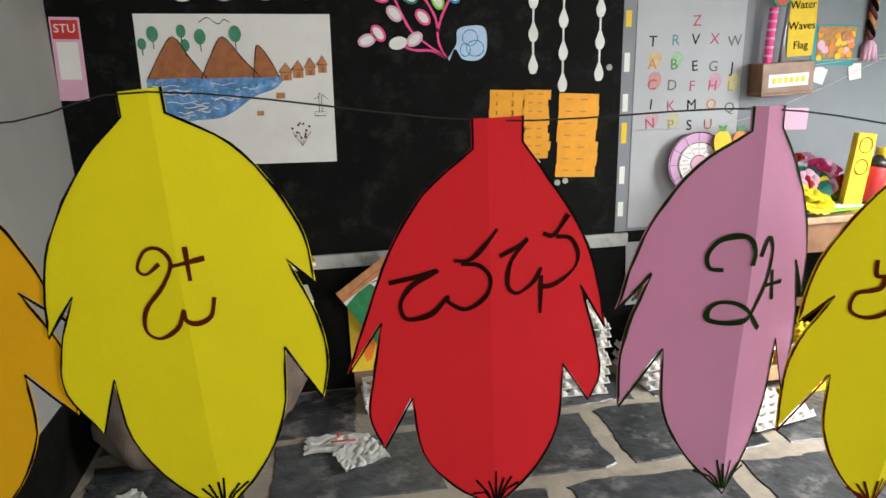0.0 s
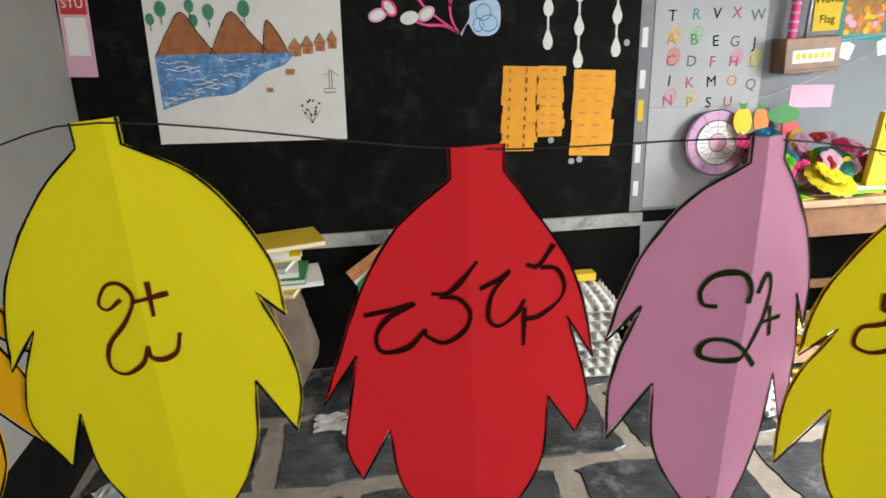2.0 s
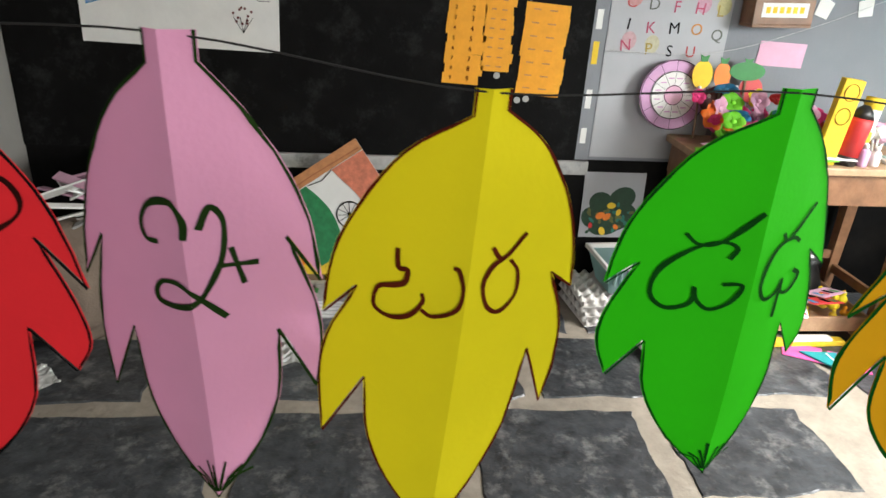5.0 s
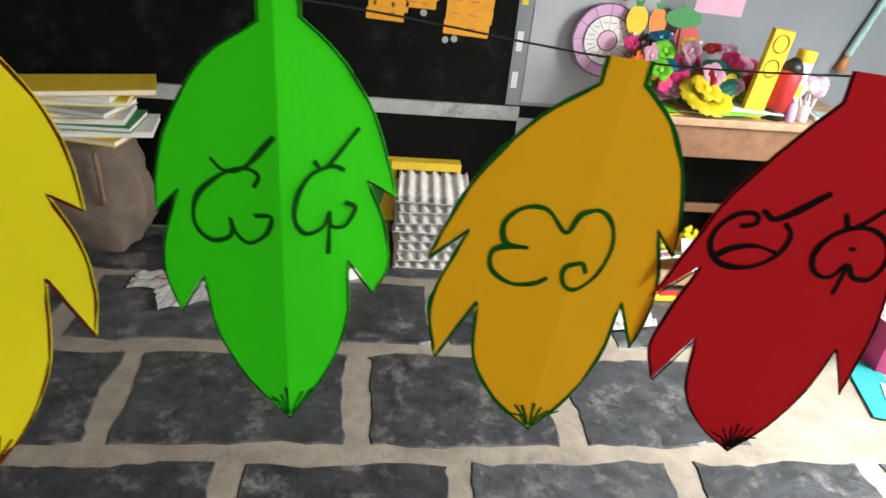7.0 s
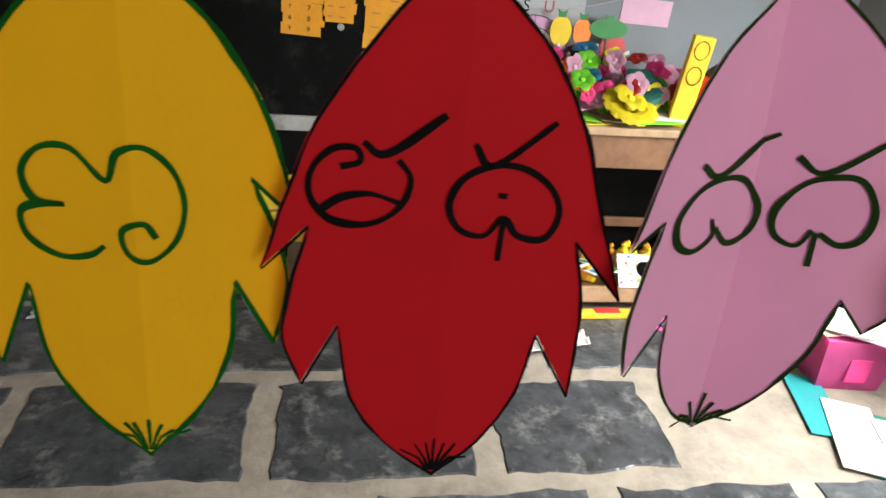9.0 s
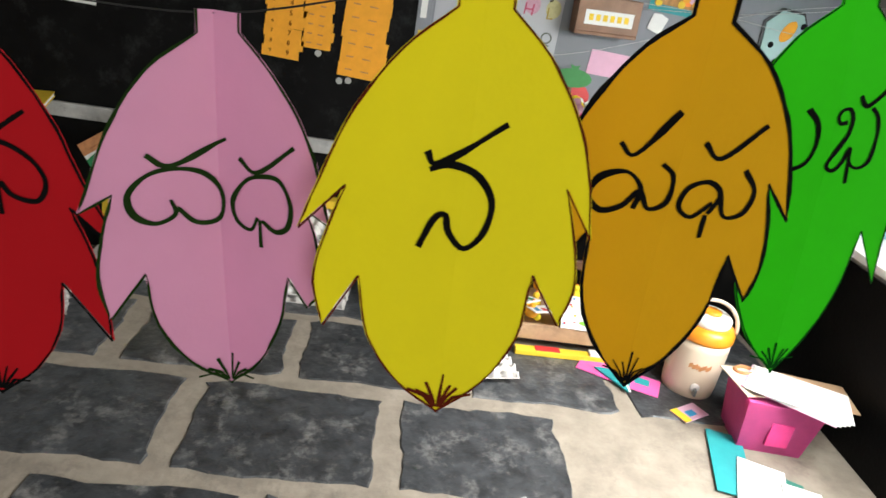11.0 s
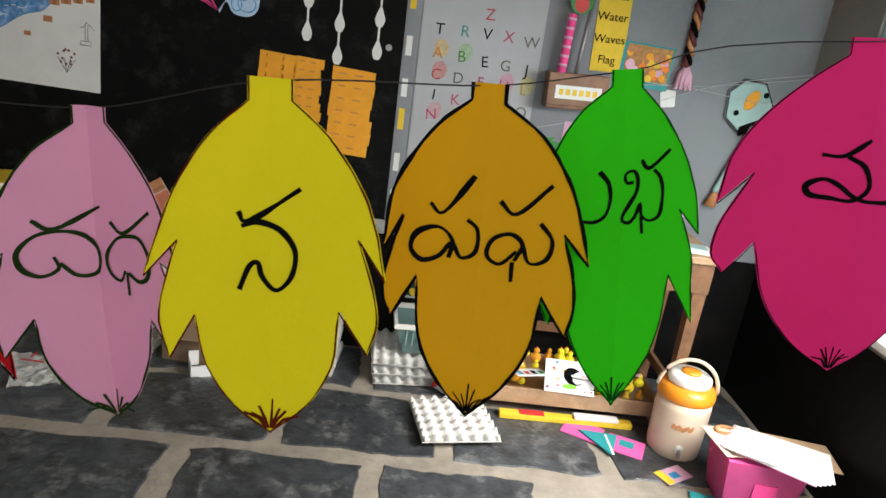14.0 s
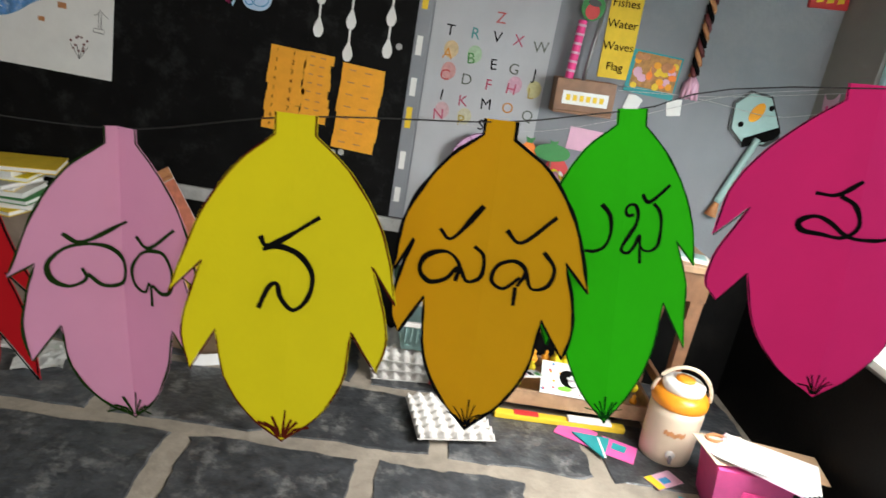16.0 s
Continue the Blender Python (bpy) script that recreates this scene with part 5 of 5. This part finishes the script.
# ---- heap by the blackboard ----
ct = thing("brown_sack", (-1.58, -0.19, 0), 3, "bulging brown sack beneath the blackboard with books on top", "sack")
bm = bmesh.new()
bmesh.ops.create_icosphere(bm, subdivisions=4, radius=1)
for v in bm.verts:
    c = v.co.copy()
    f = 1 + 0.13 * noise.noise(c * 2.2 + Vector((5, 0, 0))) + 0.06 * noise.noise(c * 7)
    v.co = Vector((math.copysign(abs(c.x) ** 0.7, c.x) * 0.2 * f, math.copysign(abs(c.y) ** 0.7, c.y) * 0.12 * f, min(0.47, max(0.0, 0.24 + c.z * 0.26 * f))))
for f in bm.faces:
    f.smooth = True
part("sack_body", bm, M_SACK, ct)
for k in range(3):
    part("fold", tube(smooth_line([(-0.12 + 0.09 * k, -0.125, 0.44), (-0.09 + 0.08 * k, -0.14, 0.36), (-0.13 + 0.1 * k, -0.135, 0.24)], 5), 0.010, 6), M_BROWN, ct)
for k in range(9):
    m = (M_YELLOW_P, M_WHITE, M_GREEN, M_WHITE, M_YELLOW_P, M_LEDGE, M_LEMON, M_WHITE, M_YELLOW_P)[k]
    b = thing("book", (-1.58 + rnd.uniform(-0.05, 0.05), -0.19 + rnd.uniform(-0.02, 0.02), 0.472 + 0.021 * k), rnd.uniform(-16, 16), "thin book or pamphlet in an untidy pile", "book", "books on the sack")
    w = rnd.uniform(0.13, 0.23)
    part("page_block", box((-w + 0.003, -0.10, 0.002), (w - 0.003, 0.10, 0.018)), M_WHITE, b)
    part("cover", box((-w, -0.105, 0.0175), (w, 0.105, 0.0205)), m, b)
    part("back_cover", box((-w, -0.105, 0.0), (w, 0.105, 0.0025)), m, b)
sk = thing("cloth_sack", (-1.93, -0.36, 0), 0, "slumped dark brown cloth sack full of papers", "sack")
bm = bmesh.new()
bmesh.ops.create_icosphere(bm, subdivisions=4, radius=1)
for v in bm.verts:
    c = v.co.copy()
    f = 1 + 0.16 * noise.noise(c * 2.6) + 0.05 * noise.noise(c * 8)
    v.co = Vector((c.x * 0.2 * f, c.y * 0.2 * f, max(0.0, 0.2 + c.z * 0.24 * f)))
for f in bm.faces:
    f.smooth = True
part("cloth", bm, M_SACK, sk)
for k in range(24):
    b = thing("paper_bundle", (-1.85 + rnd.uniform(-0.10, 0.13), -0.32 + rnd.uniform(-0.09, 0.08), 0.30 + 0.014 * k), rnd.uniform(-60, 60), "loose folded paper sticking out of a sack", "paper", "papers in the sack", rx=rnd.uniform(-30, 30), ry=rnd.uniform(-35, 20))
    part("paper", box((-rnd.uniform(0.08, 0.16), -0.02, 0), (0.10, rnd.uniform(0.015, 0.05), 0.008), 0.002), rnd.choice((M_WHITE, M_WHITE, M_WHITE, M_PALEPINK, M_LEDGE)), b)

fg = thing("flag_painting", (-0.985, -0.16, 0.48), 0, "child's painted tricolour flag picture on card", "painting", rx=-10, ry=-35)
part("prop_stick", tube([(0.0, 0.004, 0.0), (0.13, 0.05, -0.34), (0.245, 0.03, -0.39)], 0.006, 6), M_BROWN, fg)
part("card", sheet(rect(-0.20, -0.20, 0.20, 0.15), 0.003), M_WHITE, fg)
part("wood_edge", sheet(rect(-0.20, 0.103, 0.20, 0.152), 0.002, y=-0.0035), M_HUT, fg, "brown crayon edge")
part("pencil_line", ribbon([(-0.16, 0.118), (-0.02, 0.122), (0.19, 0.116)], 0.004, None, None, 0.006), M_MOUNT, fg)
edge = smooth_line([(0.055, 0.10, 0), (0.068, 0.04, 0), (0.085, -0.04, 0), (0.075, -0.11, 0), (0.05, -0.20, 0)], 4)
part("saffron_band", sheet([(q.x, q.y) for q in edge] + [(0.2, -0.20), (0.2, 0.10)], 0.001, y=-0.004), M_FLAGRED, fg)
edge = smooth_line([(-0.067, 0.10, 0), (-0.046, 0.03, 0), (-0.040, -0.04, 0), (-0.055, -0.12, 0), (-0.085, -0.20, 0)], 4)
part("green_band", sheet([(q.x, q.y) for q in edge] + [(-0.2, -0.20), (-0.2, 0.085), (-0.13, 0.10)], 0.001, y=-0.004), M_FLAGGREEN, fg)
part("pencil_line", ribbon([(-0.06, 0.098), (0.0, 0.085), (0.055, 0.10)], 0.004, None, None, 0.006), M_INK, fg)
e = ellipse(0.015, -0.085, 0.052, 0.052, 32)
part("wheel_rim", ribbon(e + e[:1], 0.006, None, None, 0.005), M_INK, fg)
part("wheel_hub", sheet(ellipse(0.015, -0.085, 0.009, 0.009, 12), 0.0005, y=-0.005), M_INK, fg)
for k in range(12):
    a = k * math.pi / 6
    part("wheel_spoke", ribbon([(0.015, -0.085), (0.015 + 0.05 * math.cos(a), -0.085 + 0.05 * math.sin(a))], 0.0025, None, None, 0.0052), M_INK, fg)
for x, w, a in ((-1.11, 0.08, 0), (-0.93, 0.10, 2), (-0.70, 0.105, -1), (-0.50, 0.07, 2)):
    c = thing("yellow_picture_card", (x, -0.06, 0.10), 0, "yellow printed picture card leaning on the black wall", "picture card", "yellow cards by the wall", rx=-6, ry=a)
    part("card", sheet(rect(-w, 0, w, 0.28), 0.003), M_YELLOW_P, c)
    part("printed_shape", sheet([(q.x, q.y) for q in smooth_line([(-w * 0.2, 0.04, 0), (-w * 0.45, 0.15, 0), (0, 0.2, 0), (w * 0.35, 0.14, 0), (w * 0.1, 0.05, 0)], 4)], 0.0008, y=-0.0035), M_ORANGE if x < -1.05 else M_GREEN, c)
    part("printed_leaf", sheet([(-0.02, 0.2), (0.02, 0.2), (0.035, 0.25), (0.0, 0.225), (-0.03, 0.25)], 0.0008, y=-0.004), M_DGREEN, c)
    part("stand", box((-w * 0.9, 0.0, -0.10), (w * 0.9, 0.025, 0.0)), M_BROWN, c)
for k in range(6):
    nw = thing("newspaper", (-1.02 + rnd.uniform(-0.01, 0.01), -0.19, 0.001 + 0.016 * k), rnd.uniform(-5, 5), "folded newspaper in a low pile on the floor", "newspaper", "newspapers on the floor")
    part("folded_paper", box((-0.13, -0.08, 0), (0.13, 0.08, 0.015), 0.003), M_WHITE if k < 5 else M_LEDGE, nw)
    part("crease", box((-0.13, -0.081, 0.006), (0.13, -0.079, 0.008)), M_LEDGE, nw)
for j in range(14):
    sp = thing("printed_photo", (-1.02 + rnd.uniform(-0.1, 0.1), -0.19 + rnd.uniform(-0.06, 0.06), 0.0975), rnd.uniform(0, 90), "small printed picture scrap on the newspaper", "paper", "scraps on the newspaper")
    part("print", box((-0.018, -0.012, 0), (0.018, 0.012, 0.002)), rnd.choice((M_GREEN, M_INK, M_BROWN, M_LEDGE)), sp)
ob_ = thing("open_carton", (-0.70, -0.24, 0), -8, "small open brown carton with torn flaps", "carton")
bm = box((-0.12, -0.09, 0), (0.12, 0.09, 0.006))
for a, b in (((-0.12, -0.09, 0.006), (0.12, -0.084, 0.13)), ((-0.12, 0.084, 0.006), (0.12, 0.09, 0.15)), ((-0.12, -0.084, 0.006), (-0.114, 0.084, 0.14)), ((0.114, -0.084, 0.006), (0.12, 0.084, 0.14))):
    box(a, b, 0, bm)
part("carton_body", bm, M_BROWN, ob_)
for s in (-1, 1):
    fl = box((-0.11, -0.05, 0), (0.11, 0.05, 0.004))
    fl.transform(pose(0, -0.10 * s, 0.16, 38 * s, 0, 4))
    part("flap", fl, M_BROWN, ob_)
wb = thing("white_carton", (-0.62, -0.36, 0), 24, "small open white paper box on the floor", "box")
bm = box((-0.08, -0.05, 0), (0.08, 0.05, 0.005))
for a, b in (((-0.08, -0.05, 0.005), (0.08, -0.046, 0.05)), ((-0.08, 0.046, 0.005), (0.08, 0.05, 0.07)), ((-0.08, -0.046, 0.005), (-0.076, 0.046, 0.05)), ((0.076, -0.046, 0.005), (0.08, 0.046, 0.06))):
    box(a, b, 0, bm)
part("box_body", bm, M_WHITE, wb)


def crumpled(name, at, w, d, seed, rz, label):
    bm = bmesh.new()
    n = 12
    g = [[bm.verts.new(((i / n - 0.5) * w * (1 + 0.12 * noise.noise((j * 0.6, seed, 1))), (j / n - 0.5) * d * (1 + 0.15 * noise.noise((i * 0.6, seed, 5))), 0.010 + 0.028 * abs(noise.noise((i * 0.42 + seed, j * 0.42, seed))))) for j in range(n + 1)] for i in range(n + 1)]
    for i in range(n):
        for j in range(n):
            bm.faces.new((g[i][j], g[i + 1][j], g[i + 1][j + 1], g[i][j + 1]))
    bmesh.ops.solidify(bm, geom=bm.faces[:], thickness=0.001)
    t = thing(name, at, rz, label, "paper", "papers on the floor")
    part("paper", bm, M_WHITE, t)
    return t


a_ = crumpled("crumpled_paper", (-1.27, -0.47, 0.0), 0.24, 0.12, 3.0, -4, "creased white paper with red print on the floor")
part("red_print", box((-0.02, -0.03, 0.038), (0.07, -0.022, 0.0395)), M_RED, a_)
part("red_print", box((0.0, 0.0, 0.038), (0.008, 0.04, 0.0395)), M_RED, a_)
crumpled("crumpled_paper", (-1.19, -0.57, 0.008), 0.17, 0.15, 8.0, 20, "crumpled white tissue paper on the slate floor")
crumpled("crumpled_paper", (-1.98, -0.72, 0.0), 0.2, 0.14, 14.0, 40, "crumpled pale paper by the side wall")

# ---- jug, cards and box by the window ----
jx, jy = 1.225, -0.575
jug = thing("water_jug", (jx, jy, 0), -12, "cream and orange insulated water jug with tap", "water jug")
part("body", lathe([(0.088, 0.0), (0.096, 0.006), (0.100, 0.04), (0.103, 0.2), (0.101, 0.235)], 40), M_CREAM, jug)
part("shoulder", lathe([(0.103, 0.235), (0.106, 0.24), (0.106, 0.262), (0.094, 0.285), (0.075, 0.292)], 40), M_ORPLASTIC, jug, "orange plastic shoulder")
part("lid", lathe([(0.076, 0.29), (0.08, 0.297), (0.08, 0.318), (0.068, 0.328), (0.03, 0.33)], 36), M_WHPLASTIC, jug)
part("lid_cap", lathe([(0.036, 0.329), (0.036, 0.338), (0.02, 0.342)], 20), M_ORPLASTIC, jug)
part("handle", tube([(0.108 * math.cos(a), -0.012 * math.sin(a), 0.262 + 0.125 * math.sin(a)) for a in [math.pi * k / 20 for k in range(21)]], 0.0075, 8), M_CREAM, jug)
bm = lathe([(0.016, 0), (0.018, 0.006), (0.014, 0.012)], 18)
bm.transform(pose(0, -0.099, 0.06, 90, 0, 0))
tp = part("tap", bm, M_WHPLASTIC, jug)
bm = box((-0.005, -0.13, 0.035), (0.005, -0.105, 0.062), 0.002)
part("spout", bm, M_STEEL, tp)
for x, z, w in ((-0.03, 0.145, 0.012), (-0.005, 0.142, 0.01), (0.02, 0.146, 0.012)):
    bm = bmesh.new()
    for k in range(5):
        aa = (x + (k - 2) * w * 0.5) / 0.103
        bmesh.ops.create_cube(bm, size=1, matrix=Matrix.Translation((0.1035 * math.sin(aa), -0.1035 * math.cos(aa), z + 0.004 * math.sin(k * 2.0))) @ Matrix.Rotation(aa, 4, 'Z') @ Matrix.Diagonal((w * 0.5, 0.001, 0.018, 1)))
    part("printed_mark", bm, M_HUT, jug)


def flat_card(name, x, y, z, rz, w, d, m, label, group="", thick=0.004):
    c = thing(name, (x, y, z), rz, label, "card", group)
    part("card", box((-w / 2, -d / 2, 0), (w / 2, d / 2, thick), 0.001), m, c)
    return c


flat_card("pink_card", 0.88, -0.53, 0.006, -28, 0.15, 0.12, M_PLAINPINK, "bright pink card lying on slate floor", "cards on the floor")
c = flat_card("pink_card", 1.03, -0.61, 0.006, -24, 0.14, 0.12, M_PLAINPINK, "bright pink card with blue patch on slate floor", "cards on the floor")
part("blue_patch", box((-0.025, -0.01, 0.004), (0.03, 0.035, 0.0052)), M_TEAL, c)
t3 = thing("teal_triangle", (0.945, -0.59, 0.012), 0, "teal card triangle lying over pink cards", "card")
bm = bmesh.new()
tri = [(-0.085, 0.05), (0.065, 0.035), (0.01, -0.10)]
up = [bm.verts.new((x, y, 0.006)) for x, y in tri]
dn = [bm.verts.new((x, y, 0.0)) for x, y in tri]
bm.faces.new(up)
bm.faces.new(list(reversed(dn)))
for k in range(3):
    bm.faces.new((dn[k], dn[(k + 1) % 3], up[(k + 1) % 3], up[k]))
bmesh.ops.recalc_face_normals(bm, faces=bm.faces)
part("card", bm, M_TEAL, t3)
part("white_edge", box((0.012, -0.10, 0.006), (0.02, 0.03, 0.0072)), M_WHITE, t3)
c = flat_card("small_picture", 1.165, -0.765, 0.006, 30, 0.13, 0.075, M_PALEPINK, "small printed picture card on the floor")
part("yellow_edge", box((-0.065, -0.037, 0.004), (-0.03, 0.037, 0.005)), M_YELLOW_P, c)
part("dark_print", box((-0.02, -0.02, 0.004), (0.02, 0.01, 0.005)), M_BLUE, c)
PBX, PBY = 1.39, -0.855
pb = thing("pink_box", (PBX, PBY, 0), -6, "bright pink cardboard box on the floor", "box")
bm = bmesh.new()
ring = [[bm.verts.new((sx * w, sy * w * 0.75, z)) for sx, sy in ((-1, -1), (1, -1), (1, 1), (-1, 1))] for z, w in ((0, 0.11), (0.2, 0.135))]
for k in range(4):
    bm.faces.new((ring[0][k], ring[0][(k + 1) % 4], ring[1][(k + 1) % 4], ring[1][k]))
bm.faces.new(list(reversed(ring[0])))
bmesh.ops.solidify(bm, geom=bm.faces[:], thickness=0.004)
part("box_body", bm, M_PLAINPINK, pb)
part("box_top", box((-0.128, -0.096, 0.19), (0.128, 0.096, 0.196)), M_PLAINPINK, pb)
part("side_patch", box((-0.03, -0.098, 0.04), (0.045, -0.0885, 0.13)), M_HOTPINK, pb)
c = flat_card("tan_board", PBX + 0.08, PBY + 0.02, 0.203, -12, 0.36, 0.17, M_WOODTOP, "tan cardboard sheet lying across the pink box")
c = flat_card("cream_folder", PBX - 0.065, PBY + 0.025, 0.209, 6, 0.19, 0.18, M_CREAM, "cream card folder with round handle cutouts")
part("handle_ring", tube([(-0.02 + 0.035 * math.cos(a), 0.06 + 0.022 * math.sin(a), 0.008) for a in [k * 0.35 for k in range(19)]], 0.006, 6), M_HUT, c)
for k in range(5):
    flat_card("white_sheet", PBX + 0.025 + 0.006 * k, PBY - 0.035 - 0.004 * k, 0.2145 + 0.0035 * k, -38 + 3 * k, 0.30, 0.19, M_WHITE if k else M_PALEPINK, "white printed paper sheet stacked on the box", "sheets on the pink box", 0.003)
for x, y, rz, w, d, m, lb, k in ((1.205, -1.02, 74, 0.32, 0.12, M_TEAL, "teal card strip on the floor beside the box", 0), (1.24, -1.18, 66, 0.34, 0.15, M_WHITE, "white exercise board on the floor beside the box", 1), (1.30, -1.22, 62, 0.32, 0.10, M_DGREEN, "dark green board under white papers on the floor", 0), (1.34, -1.27, 70, 0.30, 0.12, M_WHITE, "white paper board on the floor by the box", 2)):
    flat_card("floor_board", x, y, 0.006 + 0.006 * k, rz, w, d, m, lb, "boards beside the box", 0.005)

# ---- floor slabs ----
def slab(x0, y0, x1, y1, seed):
    pts = []
    corners = [(x0, y0), (x1, y0), (x1, y1), (x0, y1)]
    for i, (a, b) in enumerate(zip(corners, corners[1:] + corners[:1])):
        for k in range(12):
            t = k / 12
            p = Vector((a[0] + (b[0] - a[0]) * t, a[1] + (b[1] - a[1]) * t))
            j = 0.026 * noise.noise((p.x * 5 + seed, p.y * 5, 0.3)) + 0.014 * noise.noise((p.x * 26, p.y * 26 + seed, 0.7))
            pts.append((p.x + j, p.y + 0.9 * j * (1 if i % 2 else -1)))
    bm = bmesh.new()
    top = [bm.verts.new((x, y, 0.005)) for x, y in pts]
    low = [bm.verts.new((x + 0.004 * (1 if x > (x0 + x1) / 2 else -1), y + 0.004 * (1 if y > (y0 + y1) / 2 else -1), 0.0)) for x, y in pts]
    bm.faces.new(top)
    n = len(pts)
    for i in range(n):
        bm.faces.new((low[i], low[(i + 1) % n], top[(i + 1) % n], top[i]))
    bmesh.ops.recalc_face_normals(bm, faces=bm.faces)
    obj("slab", bm, M_SLATE, floor)


ROWS = [(-0.03, -0.37, (-1.75, -1.15, -0.55, 0.0, 0.55, 1.15)), (-0.43, -0.80, (-1.54, -0.87, -0.28, 0.32, 0.92)),
        (-0.88, -1.27, (-1.255, -0.55, 0.075, 0.66, 1.2)), (-1.35, -1.72, (-1.5, -0.875, -0.28, 0.36, 0.95)),
        (-1.79, -2.15, (-1.25, -0.62, 0.02, 0.62, 1.2)), (-2.22, -2.6, (-1.5, -0.9, -0.3, 0.3, 0.9)),
        (-2.67, -3.05, (-1.2, -0.6, 0.0, 0.6, 1.2)), (-3.12, -3.5, (-1.5, -0.9, -0.3, 0.3, 0.9)),
        (-3.57, -3.95, (-1.2, -0.6, 0.0, 0.6, 1.2)), (-4.02, -4.5, (-1.5, -0.9, -0.3, 0.3, 0.9)), (-4.57, -5.1, (-1.2, -0.6, 0.0, 0.6, 1.2))]
for i, (ya, yb, joints) in enumerate(ROWS):
    xs = (X0 + 0.0,) + joints + (X1,)
    for j, (a, b) in enumerate(zip(xs, xs[1:])):
        if i == 2 and j > 3:  # bare cement patch by the window
            continue
        slab(a + 0.04, yb, b - 0.04, ya, i * 7.3 + j * 1.9)
